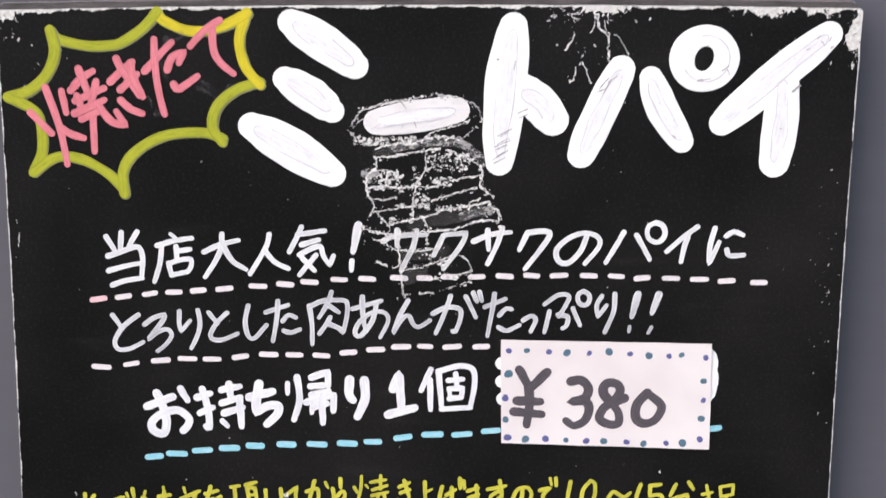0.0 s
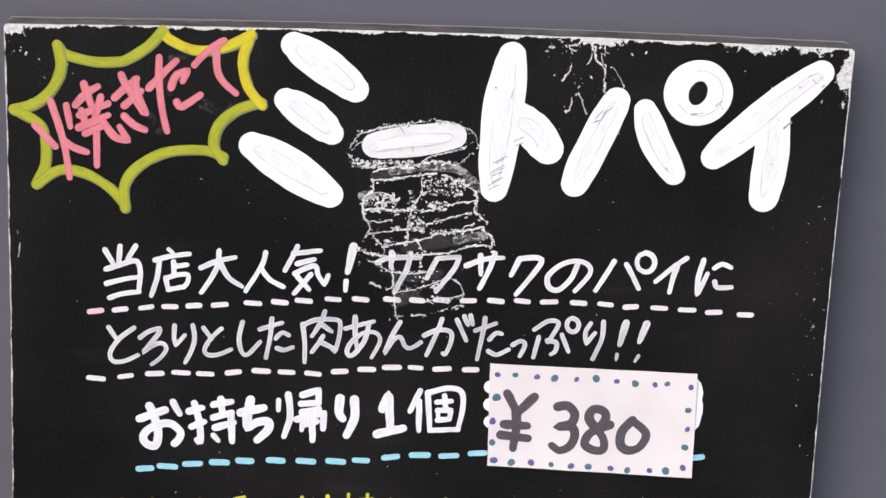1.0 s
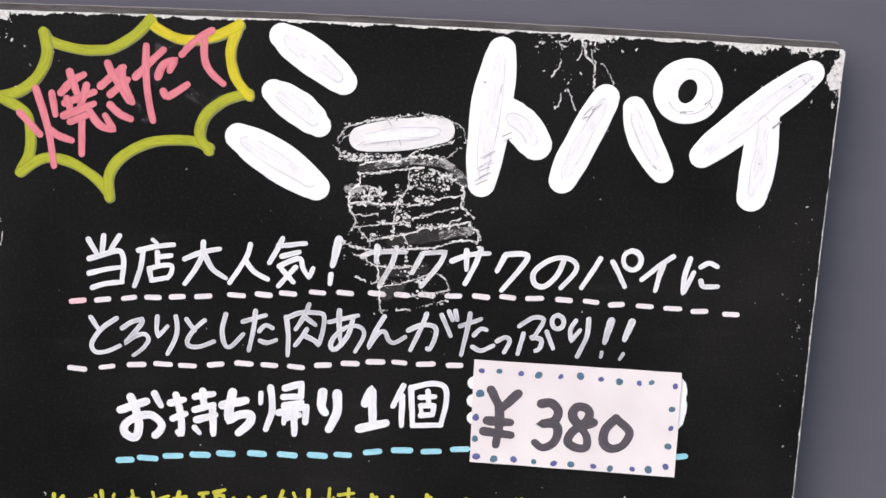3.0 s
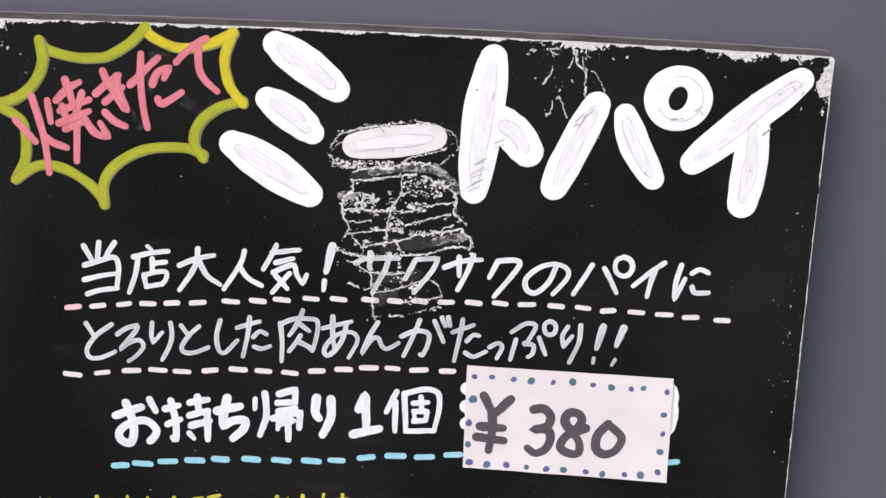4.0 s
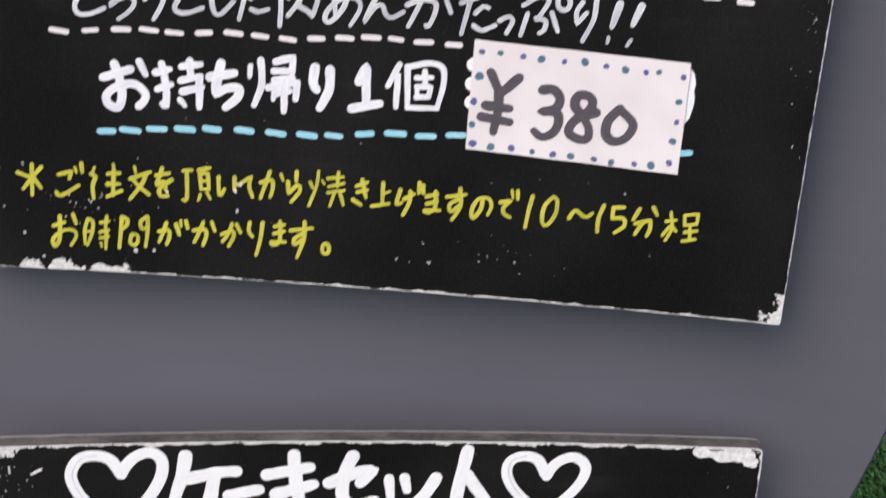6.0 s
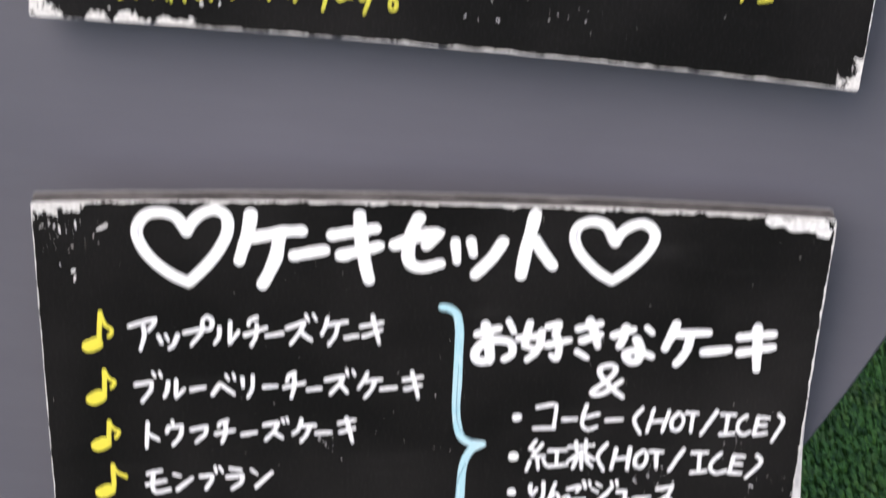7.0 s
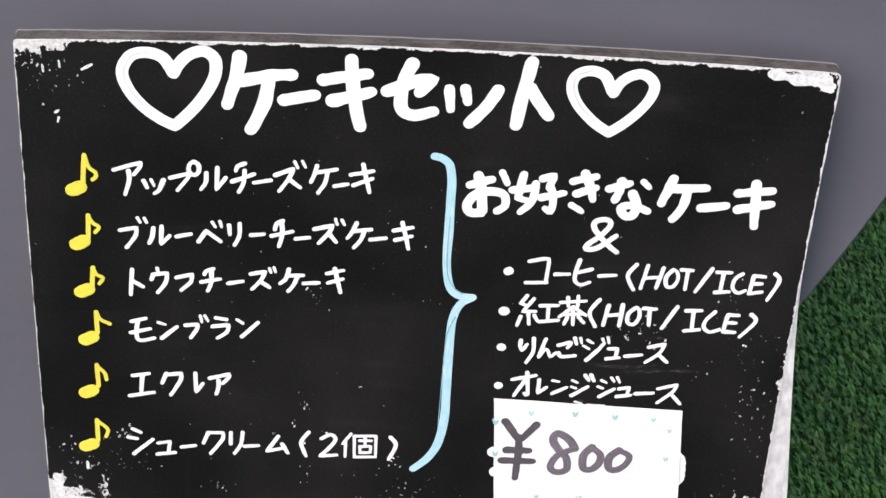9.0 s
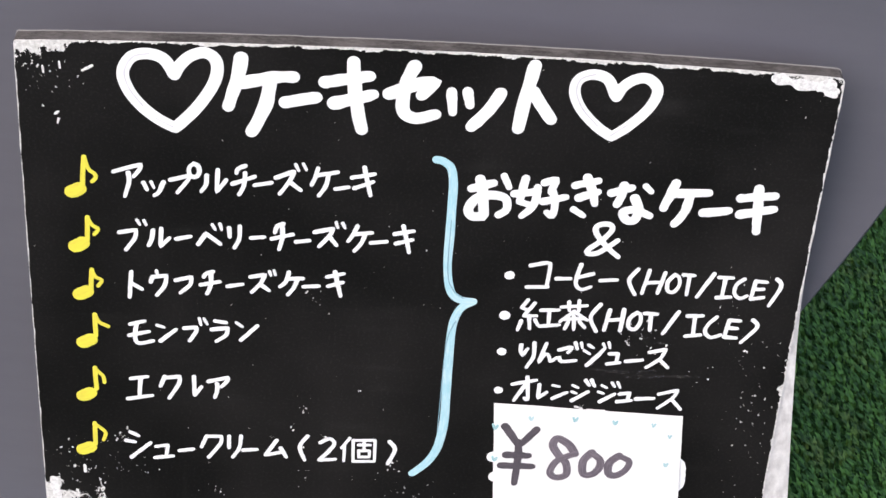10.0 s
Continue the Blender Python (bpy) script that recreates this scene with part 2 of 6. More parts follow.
CARD_PINK = paper("pinkish_white_card", (0.79, 0.73, 0.725), (0.7, 0.63, 0.635))
CARD_WHITE = paper("white_card", (0.84, 0.82, 0.81), (0.78, 0.76, 0.75))

GREY = material("slate_grey_satin_paint", (0.1, 0.1, 0.118), 0.55, 0.4)
g = Graph(GREY)
peel = g.noise(260, 3)
drift = g.noise(5, 4)
rolled = g.noise(120, 3, (0.15, 1.0, 1.0))
tone = g.math("ADD", g.math("MULTIPLY", g.ramp(drift, 0.3, 0.7), 0.7), g.math("MULTIPLY", g.ramp(rolled, 0.3, 0.7), 0.3))
g.color(g.mix(tone, (0.092, 0.09, 0.109), (0.11, 0.108, 0.129)))
g.wire(g.ramp(drift, 0.3, 0.7, 0.48, 0.62), g.bsdf.inputs["Roughness"])
g.bump(peel, 0.15, 0.0004)

PAD = material("black_foam_pad", (0.02, 0.02, 0.02), 0.9, 0.1)

RESIDUE = material("crumbled_white_tape_glue", (0.66, 0.64, 0.63), 0.7, 0.3)
g = Graph(RESIDUE)
crumb = g.noise(900, 4, None, 0.7)
g.color(g.mix(g.ramp(crumb, 0.36, 0.52), (0.2, 0.196, 0.19), (0.78, 0.76, 0.75)))
g.bump(crumb, 0.6, 0.0004)

DIM = material("thin_grey_tape_film", (0.3, 0.285, 0.28), 0.45, 0.4)
g = Graph(DIM)
g.wire(g.ramp(g.noise(130, 5, (1.0, 1.0, 1.6), 0.7), 0.38, 0.72, 0.02, 0.24), g.bsdf.inputs["Alpha"])

HAZE = material("hazy_grey_tape_film", (0.52, 0.5, 0.5), 0.45, 0.4)
g = Graph(HAZE)
g.wire(g.ramp(g.noise(150, 5, (1.0, 1.0, 1.6), 0.7), 0.4, 0.66, 0.02, 0.75), g.bsdf.inputs["Alpha"])

SMEAR = material("faint_grey_smear", (0.22, 0.21, 0.22), 0.6, 0.3)
g = Graph(SMEAR)
g.wire(g.ramp(g.noise(230, 5, None, 0.7), 0.47, 0.72, 0.0, 0.32), g.bsdf.inputs["Alpha"])

TURF = material("artificial_turf_green", (0.03, 0.12, 0.03), 0.55, 0.35)
g = Graph(TURF)
each = g.node("ShaderNodeNewGeometry").outputs["Random Per Island"]
tint = g.mix(g.ramp(g.noise(28, 3), 0.5, 0.7, 0.0, 0.6), (0.062, 0.17, 0.031), (0.104, 0.127, 0.036))
g.color(g.mix(each, (0.008, 0.04, 0.007), tint))
GROUND = material("green_turf_backing", (0.01, 0.035, 0.012), 0.9, 0.1)
g = Graph(GROUND)
pile = g.noise(170, 4, None, 0.7)
g.color(g.mix(g.ramp(pile, 0.38, 0.66), (0.006, 0.024, 0.006), (0.034, 0.1, 0.026)))
g.bump(pile, 0.9, 0.006)


# ---- building helpers ----
def link(name, bm, mats, parent=None, label=""):
    me = bpy.data.meshes.new(name)
    bm.to_mesh(me)
    bm.free()
    ob = new(name, me)
    for m in mats if isinstance(mats, (list, tuple)) else [mats]:
        me.materials.append(m)
    if parent:
        ob.parent = parent
    if label:
        tagged(ob, label)
    return ob


def part(name, bm, mats, parent, label=""):
    return link(name, bm, mats, parent, label)


def prism(outline, y0, y1, soft=0.0):
    """A slab with that outline in x and z, from y0 to y1, its long edges eased by soft."""
    bm = bmesh.new()
    rings = []
    levels = [(y0, soft), (y0 + soft, 0.0), (y1 - soft, 0.0), (y1, soft)] if soft else [(y0, 0.0), (y1, 0.0)]
    cx = sum(p[0] for p in outline) / len(outline)
    cz = sum(p[1] for p in outline) / len(outline)
    for y, inset in levels:
        ring = []
        for x, z in outline:
            d = math.hypot(x - cx, z - cz)
            k = 1 - inset / d
            ring.append(bm.verts.new((cx + (x - cx) * k, y, cz + (z - cz) * k)))
        rings.append(ring)
    n = len(outline)
    for a, b in zip(rings, rings[1:]):
        for i in range(n):
            bm.faces.new((a[i], b[i], b[(i + 1) % n], a[(i + 1) % n]))
    bm.faces.new(rings[0])
    bm.faces.new(rings[-1][::-1])
    bmesh.ops.recalc_face_normals(bm, faces=bm.faces[:])
    return bm


def board_outline(edges, radius, rough, seed):
    """A rectangle with bowed edges and rounded, slightly battered corners."""
    rng = random.Random(seed)
    pts = []
    for sx, sz, a0 in ((1, -1, -90), (1, 1, 0), (-1, 1, 90), (-1, -1, 180)):
        r = radius * rng.uniform(0.7, 1.4)
        for k in range(6):
            a = radians(a0 + 18 * k)
            pts.append((sx * (HALF_W - r) + r * math.cos(a), sz * (HALF_H - r) + r * math.sin(a)))
    out = []
    for (x0, z0), (x1, z1) in zip(pts, pts[1:] + pts[:1]):
        steps = max(1, round(math.hypot(x1 - x0, z1 - z0) / 0.006))
        for k in range(steps):
            f = k / steps
            wob = noise.noise(((x0 + (x1 - x0) * f) * 90, (z0 + (z1 - z0) * f) * 90, seed)) * rough
            x, z = x0 + (x1 - x0) * f, z0 + (z1 - z0) * f
            x, z = x * (1 + wob / HALF_W), z * (1 + wob / HALF_H)
            left, right, low, high = edge_at(edges["left"], z), edge_at(edges["right"], z), edge_at(edges["bottom"], x), edge_at(edges["top"], x)
            out.append((left + (right - left) * (x / HALF_W + 1) / 2, low + (high - low) * (z / HALF_H + 1) / 2))
    return out


def smooth(points, step=1.2):
    """A soft line through points (mm); a point given twice running is a corner."""
    runs, run = [], [points[0]]
    for p in points[1:]:
        if p == run[-1]:
            runs.append(run)
            run = [p]
        else:
            run.append(p)
    runs.append(run)
    out = []
    for run in runs:
        if len(run) < 2:
            continue
        ext = [run[0], *run, run[-1]]
        for i in range(1, len(ext) - 2):
            p0, p1, p2, p3 = (Vector(q) for q in ext[i - 1:i + 3])
            n = max(2, min(14, round((p2 - p1).length / step)))
            for k in range(n):
                t = k / n
                out.append(0.5 * (2 * p1 + (p2 - p0) * t + (2 * p0 - 5 * p1 + 4 * p2 - p3) * t * t + (3 * p1 - p0 - 3 * p2 + p3) * t ** 3))
        out.append(Vector(run[-1]))
    clean = [out[0]]
    for p in out[1:]:
        if (p - clean[-1]).length > 0.05:
            clean.append(p)
    return clean


def brush(bm, points, width, lift=0.05, belly=0.0, uneven=0.06, height=0.06, mat=0, closed=False, sway=0.1, taper=0.0):
    """One round-ended stroke of paint on a face that looks towards -y. Points, width, lift and height in mm."""
    line = smooth(points) if len(points) > 1 else [Vector(points[0]), Vector(points[0]) + Vector((0.1, 0))]
    if len(line) < 2:
        line.append(line[0] + Vector((0.1, 0)))
    half, n = width / 2, len(line)
    seed = line[0].x * 0.37 + line[0].y * 0.61
    rows = []
    for i, p in enumerate(line):
        d = line[min(i + 1, n - 1)] - line[max(i - 1, 0)]
        d = d.normalized() if d.length > 1e-6 else Vector((1, 0))
        f = i / (n - 1)
        p = p + Vector((-d.y, d.x)) * half * sway * noise.noise((seed * 1.7, f * 4, 3.1))
        w = half * (1 - belly + belly * math.sin(math.pi * f) + uneven * noise.noise((seed, f * 5, width)) - taper * f * f)
        rows.append((p, d, w))
    if not closed:
        p, d, w = rows[0]
        pre = [(p - d * w * math.sin(a), d, max(w * math.cos(a), 0.02)) for a in (1.53, 1.25, 0.9, 0.5)]
        p, d, w = rows[-1]
        post = [(p + d * w * math.sin(a), d, max(w * math.cos(a), 0.02)) for a in (0.5, 0.9, 1.25, 1.53)]
        rows = pre + rows + post
    section = ((-1, -0.1 - lift), (-0.955, height), (0.955, height), (1, -0.1 - lift))
    uv = bm.loops.layers.uv.verify()
    made, run = [], seed * 40
    for i, (p, d, w) in enumerate(rows):
        side = Vector((-d.y, d.x))
        rise = 0.06 * i / len(rows)  # later paint lies on earlier paint
        run += (p - rows[i - 1][0]).length if i else 0
        made.append(([bm.verts.new(((p.x + side.x * s * w) / 1000, -(lift + rise + h) / 1000, (p.y + side.y * s * w) / 1000)) for s, h in section], run))
    pairs = list(zip(made, made[1:])) + ([(made[-1], made[0])] if closed else [])
    for (a, ra), (b, rb) in pairs:
        for k in range(3):
            face = bm.faces.new((a[k], a[k + 1], b[k + 1], b[k]))
            face.material_index = mat
            for loop, (c, r) in zip(face.loops, ((k, ra), (k + 1, ra), (k + 1, rb), (k, rb))):
                loop[uv].uv = (0.5 + section[c][0] / 2, r)


# ---- hand lettering: each sign as pen strokes in a box of 10 by 10 ----
GLYPH = {}


def pen(sign, *strokes):
    GLYPH[sign] = [[(s[i], s[i + 1]) for i in range(0, len(s), 2)] for s in strokes]


pen("当", (0, 9.1, 2.3, 6.5), (4.3, 9.9, 3.8, 6.5), (8.7, 10, 6.3, 7.4), (0.3, 5.5, 4.4, 6.4, 8.2, 7.2, 9.5, 6.7, 10, 4.9, 9.5, 1.3), (0.3, 2.7, 4.4, 3.5, 9.3, 4.1), (1.2, 0, 5.1, 0.9, 9.7, 1.3))
pen("店", (4.6, 10, 5.8, 9.2), (1.1, 7.6, 5.5, 8.6, 10, 9.1), (2.2, 7.6, 1.6, 3.9, 0, 0), (5.9, 7.4, 6, 4.5), (6.1, 6.4, 9.4, 6.8), (3.8, 3.9, 4.5, 1.4), (3.8, 3.8, 6.9, 4.6, 9.6, 4.7, 9.5, 3.1, 8.5, 2), (4.5, 1.4, 8.5, 2.1))
pen("大", (0, 5.9, 3.9, 7.6, 8.3, 8.6), (4.4, 10, 4.2, 7.1, 2.7, 3.8, 0.1, 0), (4.8, 7.1, 6.6, 3.9, 10, 1.7))
pen("人", (5.2, 10, 4.1, 6.5, 0, 0), (4.1, 5.8, 6.5, 3, 10, 1.3))
pen("気", (2.8, 10, 1.9, 8.1, 0, 4.8), (1.9, 8.4, 8.1, 9.2), (2.8, 6.3, 6.7, 7.3), (2.3, 4.2, 4.8, 5.4, 7, 5.9, 7.7, 3.9, 9.1, 2, 9.1, 2, 10, 4), (2.9, 3.5, 5.6, 0.9), (6, 4.1, 2.2, 0))
pen("！", (10, 10, 2.4, 4.1), (0.8, 2.1, 0, 0))
pen("サ", (0, 7.3, 2.8, 8.6, 10, 8.9), (3.3, 10, 3.3, 6.1), (7.8, 9.9, 7, 6, 4.2, 0))
pen("ク", (2.8, 9.1, 0, 3.7), (3.1, 9.4, 10, 10, 10, 10, 8.2, 6.2, 3, 0))
pen("サ2", (0, 6.3, 4.8, 8.3, 10, 8.9), (3.8, 9.4, 4.1, 4), (7.7, 10, 6.4, 5.6, 3.9, 0))
pen("ク2", (2.6, 9.6, 0, 5.1), (2.6, 9.6, 8.1, 10, 10, 9.1, 7.5, 5.7, 2, 0))
pen("の", (6.9, 8.7, 5.5, 4, 2.7, 0.2, 0.4, 1, 0, 4.6, 2.9, 8.4, 6.5, 10, 9.5, 8.8, 10, 5.7, 6.7, 0))
pen("パ", (2.9, 7.6, 1.7, 4.3, 0, 0), (5.1, 6.9, 6.2, 4.3, 7.5, 0.8), (8.3, 10, 9.4, 9.4, 10, 7.7, 9.6, 5.9, 8.6, 5.1, 7.4, 5.8, 6.9, 7.5, 7.2, 9.2, 8.3, 10))
pen("イ", (10, 10, 5.6, 7.2, 0, 3), (7, 7.7, 5.9, 4.4, 5, 0))
pen("に", (1.3, 10, 0, 4.8, 0.1, 0, 0.1, 0, 2.7, 6.1), (4.6, 7.8, 6.9, 9, 9.4, 8.1), (5, 3.8, 5.9, 2.2, 10, 2.4))
pen("と", (0, 10, 2.9, 6.3), (8.7, 10, 3.6, 6.7, 0.4, 2.5, 1.5, 0, 5.3, 0.1, 10, 2))
pen("ろ", (0, 7.3, 3.3, 9, 7.5, 10, 7.5, 10, 7.1, 8.6, 1, 3.2, 1, 3.2, 4.8, 5.2, 8.5, 5.9, 10, 4.3, 7.7, 1.8, 4.4, 0))
pen("り", (0.3, 9.8, 0, 6.8, 0.8, 4.5, 0.8, 4.5, 5.2, 7.3), (9.1, 10, 10, 6.4, 8.3, 3.1, 5.4, 0))
pen("と2", (0, 10, 3, 6), (6.5, 9.8, 2.6, 6, 0.4, 1.8, 1.8, 0, 5.4, 0.2, 10, 2.2))
pen("し", (1.6, 10, 0, 4.9, 1.3, 0.7, 4.3, 0, 10, 4))
pen("た", (0, 7.2, 6.6, 9), (3.6, 10, 3.1, 5.1, 1.9, 0), (4.9, 5, 6.7, 6.5, 8.8, 5.9), (5.2, 2.6, 7.3, 2.1, 10, 2.9))
pen("肉", (0, 7.4, 0.7, 3.9, 0.7, 0), (0.2, 7.2, 3.7, 8.3, 9, 8.4, 10, 7.5, 9.8, 5.1, 8.8, 2.2, 8.8, 2.2, 7.6, 3.1), (5.9, 10, 4.8, 7.8, 2.6, 5.1), (4.8, 7.6, 7.8, 6.1), (5.5, 5.2, 4.6, 4, 2.6, 2), (4.9, 4, 8.3, 2.9))
pen("あ", (0, 7.1, 8, 9), (2.7, 10, 2.9, 5.1, 3.8, 1.4), (6.6, 8, 5.4, 3.9, 2.1, 0.4, 0.6, 1.3, 1.9, 3.8, 5.3, 6.1, 8.8, 6.2, 10, 4.1, 7.7, 0))
pen("ん", (4.1, 10, 2, 5.7, 0, 0, 0, 0, 2.4, 4.4, 4.3, 5.3, 5.5, 2.8, 7.1, 2, 10, 3.9))
pen("が", (0, 4.8, 2.9, 6.3, 5.5, 5.8, 5.6, 3.4, 4.6, 0.3, 4, 0.6), (3.6, 9, 2.4, 5, 0.6, 0), (6.7, 8.9, 8.8, 3.9), (8.2, 9.8, 9, 7.8), (9.5, 10, 10, 7.9))
pen("た2", (0, 6.9, 5.9, 8.8), (2.7, 10, 2.1, 6, 0.8, 0), (4.2, 4.9, 6.1, 6.5, 7.7, 6.3), (4, 2.1, 6.5, 1.2, 10, 2.6))
pen("っ", (0, 7.1, 6.4, 10, 10, 7.4, 6.2, 0))
pen("ぷ", (0, 6.9, 3, 9.1, 5.4, 8.8, 4.4, 6, 3.2, 3.9), (3, 4.3, 5.2, 3.7, 5, 1.6, 4.1, 0.9), (1.1, 5.1, 0.1, 0), (6.3, 5.8, 8, 1.7), (8.5, 10, 9.5, 9.5, 10, 8.4, 9.7, 7.1, 8.8, 6.6, 7.8, 7, 7.3, 8.2, 7.6, 9.5, 8.5, 10))
pen("り2", (2.7, 9.5, 0, 6.9, 1, 4.1, 1, 4.1, 5.5, 7), (10, 10, 9.7, 5.6, 5.1, 0))
pen("！2", (10, 10, 3.2, 4), (0.6, 1.4, 0, 0))
pen("！3", (10, 10, 3.3, 5.2), (3.4, 1.5, 0, 0))
pen("お", (0, 6.1, 6.2, 8.2), (2.4, 9, 3.6, 6.4, 4.5, 2.7, 3.7, 0, 1.3, 0.7, 1, 2.6, 3.6, 4.5, 7.4, 5.2, 10, 3.4, 9.7, 1.8, 8.6, 0.7), (8.2, 10, 9.8, 7.4))
pen("持", (0, 7, 2.9, 7.9), (1.1, 8.9, 2.2, 4.6, 2.5, 0, 1.7, 0.4), (0.5, 3.5, 3.3, 4.7), (5.4, 8.7, 9.4, 9.5), (7.1, 10, 7.4, 6.8), (5.4, 5.7, 9.5, 7), (5.9, 3.4, 10, 4.7), (9.3, 6.8, 9.6, 0.3), (5.4, 1.6, 6.5, 0.4))
pen("ち", (0, 6.7, 8.1, 8.1), (3.3, 10, 2.2, 5.8, 2.3, 2.9, 2.3, 2.9, 6.1, 4.5, 10, 4.6, 9.7, 2.5, 5.9, 0))
pen("帰", (0, 7.8, 0, 5.8), (2.1, 8.9, 2.6, 4.8, 1.3, 0.7), (5.3, 8.9, 8.8, 10, 8.8, 10, 8.8, 7.3), (5, 7.2, 8.4, 7.4), (5.3, 5.5, 8.9, 6.3), (4.1, 4.1, 10, 5.5, 10, 5.5, 9.9, 2.4), (5.4, 3.9, 5.2, 2), (5.7, 3.1, 8.5, 3.8), (7.4, 5.4, 7.6, 0))
pen("り3", (0.4, 10, 0, 6.1, 2.4, 4.5), (9.5, 9.8, 10, 5, 5.2, 0))
pen("１", (1.8, 6.4, 4.1, 10, 4.1, 10, 4.9, 2), (0, 0, 10, 1.6))
pen("個", (1.8, 9.2, 0, 4.4), (1.7, 6.8, 1.8, 0), (3.3, 8.8, 3.9, 0.2), (3.3, 8.8, 7.2, 10, 9.7, 9.1, 10, 5.3, 9.3, 0.7), (3.9, 0.1, 9.3, 0.5), (5.1, 6.7, 7.8, 7), (6.5, 8.2, 6.7, 5.7), (5.3, 4.8, 5.5, 2.8), (5.3, 4.8, 7.8, 5, 7.8, 5, 7.6, 2.8), (5.4, 2.6, 7.6, 2.8))
pen("＊", (5.9, 10, 6.4, 0), (0, 7, 6.5, 5.5), (9.9, 9.4, 6.5, 6.1, 2.6, 1.8), (6.7, 5.6, 10, 2.6))
pen("ご", (0.8, 6.2, 5.8, 7.5, 5.8, 7.5, 5, 5.3), (0, 0.8, 1.9, 0, 8.7, 3.4), (7, 8.6, 7.7, 7.2), (9.5, 10, 10, 7.4))
pen("注", (1, 8.8, 0.5, 7.3), (0, 6.9, 1.5, 6.1, 0.6, 3.6, 1.1, 0), (7, 10, 7.4, 8.4), (5.4, 7.3, 9.2, 7.7), (5.4, 4.4, 9.3, 4.7), (7.3, 8.4, 7.3, 1.4), (5.5, 0.9, 10, 2.9))
pen("文", (1.8, 10, 2.6, 8.2), (0, 6.3, 10, 8.9), (7.9, 8.1, 6, 5.1, 0.3, 0), (1.2, 6.3, 4.9, 3.9, 9.8, 1.9))
pen("を", (0, 7.3, 8.3, 8.5), (3.6, 10, 0.2, 3.8, 0.2, 3.8, 5.5, 5.3, 6.5, 2.3), (10, 6.1, 2.6, 2.6, 3.5, 0, 8.1, 0.2))
pen("頂", (0, 8.5, 2.9, 8.9), (1.2, 8.5, 1.7, 0.4, 0.4, 0), (5.4, 9.1, 9.2, 10), (5.8, 8.6, 6.5, 3.7), (5.8, 8.4, 8.7, 8.2, 8.7, 8.2, 9.3, 3.7), (6.4, 6, 8.6, 6.1), (6.5, 3.5, 9, 3.7), (6.4, 1.9, 5.8, 0.2), (8.7, 2.6, 10, 0.9))
pen("い", (0, 9.4, 0.7, 1.2, 1.9, 0, 3.9, 3.3), (9.6, 10, 10, 3.3))
pen("て", (0, 5.4, 8.4, 10, 8.4, 10, 7.1, 5.2, 10, 0))
pen("か", (0, 5.8, 4.7, 7, 5.5, 3.9, 4.6, 0.7), (3.7, 10, 2.2, 5.5, 0.2, 0), (8.8, 9.4, 10, 7.3))
pen("ら", (6.5, 10, 6.6, 7), (0, 6.6, 1.2, 2.7, 1.2, 2.7, 7.8, 5.7, 10, 3.8, 3.9, 0))
pen("焼", (0, 6.6, 0.8, 5.1), (2.2, 9.9, 1.8, 5.5, 0.1, 0), (3.4, 7.3, 4.1, 6.4), (5, 8.1, 9.4, 8.8), (7.9, 10, 7.9, 6), (5.5, 5.8, 9.8, 7.1), (5.3, 4.1, 10, 5.1), (7.3, 4.6, 6.2, 0.4), (8.7, 4.7, 10, 1))
pen("き", (2.1, 7.4, 9.6, 9.2), (2.9, 4.9, 10, 6.2), (5.8, 10, 9.5, 3.1), (0, 1.8, 6.3, 0))
pen("上", (5.6, 10, 6.1, 1.4), (6.1, 5.5, 10, 6.8), (0, 0, 10, 1.6))
pen("げ", (1.1, 7.5, 0, 3.2, 2, 3.7), (2.9, 4.9, 6.5, 6.6), (5, 7.2, 4.9, 3.9, 2.9, 0), (8.2, 10, 8.3, 7), (9.7, 9.3, 10, 7.1))
pen("ま", (0.8, 7.4, 7.5, 8.9), (1.5, 4, 7.9, 5.8), (6.3, 10, 6.8, 2.5, 2.4, 0, 0, 1, 10, 1.6))
pen("す", (0, 7.1, 10, 8.3), (6.7, 10, 7.9, 4.6, 3.9, 0), (6.2, 6.5, 1.7, 4.7, 2.8, 2.4, 6.5, 4.5))
pen("の2", (5.2, 9.2, 4.5, 4.4, 1.1, 0, 0, 4.1, 2.7, 9.1, 7.7, 10, 10, 6.6, 8.5, 2.3))
pen("で", (0, 5.3, 6.2, 6.3, 6.2, 6.3, 2.2, 3.6, 2.6, 1.2, 6.5, 0), (6, 10, 7, 7.5), (9.5, 10, 10, 7.2))
pen("1", (10, 10, 3.6, 5.2, 0, 0))
pen("0", (6.5, 10, 0.6, 6.5, 0, 1.2, 4.2, 0, 9.9, 4.2, 10, 9, 6.5, 10))
pen("〜", (0, 0, 2.3, 10, 5.8, 4.4, 8, 3.3, 10, 8.5))
pen("12", (10, 10, 0, 5.1, 1, 0))
pen("5", (0.1, 9.2, 0.1, 5.4, 0.1, 5.4, 8.4, 5.7, 10, 2.9, 3.3, 0), (0, 9.5, 8.2, 10))
pen("分", (2.3, 9.2, 0, 5.2), (7.9, 10, 10, 7.5), (1.3, 4, 7.4, 5.5, 7.4, 5.5, 7.8, 2.7, 6.7, 0), (4.3, 4.6, 1.6, 0.3))
pen("程", (0.5, 6.6, 3.4, 7.3), (1.6, 9.7, 2.5, 4.6, 1.1, 0), (0, 1.8, 1.8, 5), (2.4, 5.1, 3.8, 3.5), (5.7, 9.2, 6.1, 5.8), (5.7, 9.2, 9.7, 10, 9.7, 10, 9.6, 6.5), (6.1, 5.8, 9.6, 6.5), (6.4, 3.4, 10, 4.2), (7.7, 5.9, 8.2, 0.8), (6.1, 0.2, 9.8, 1.3))
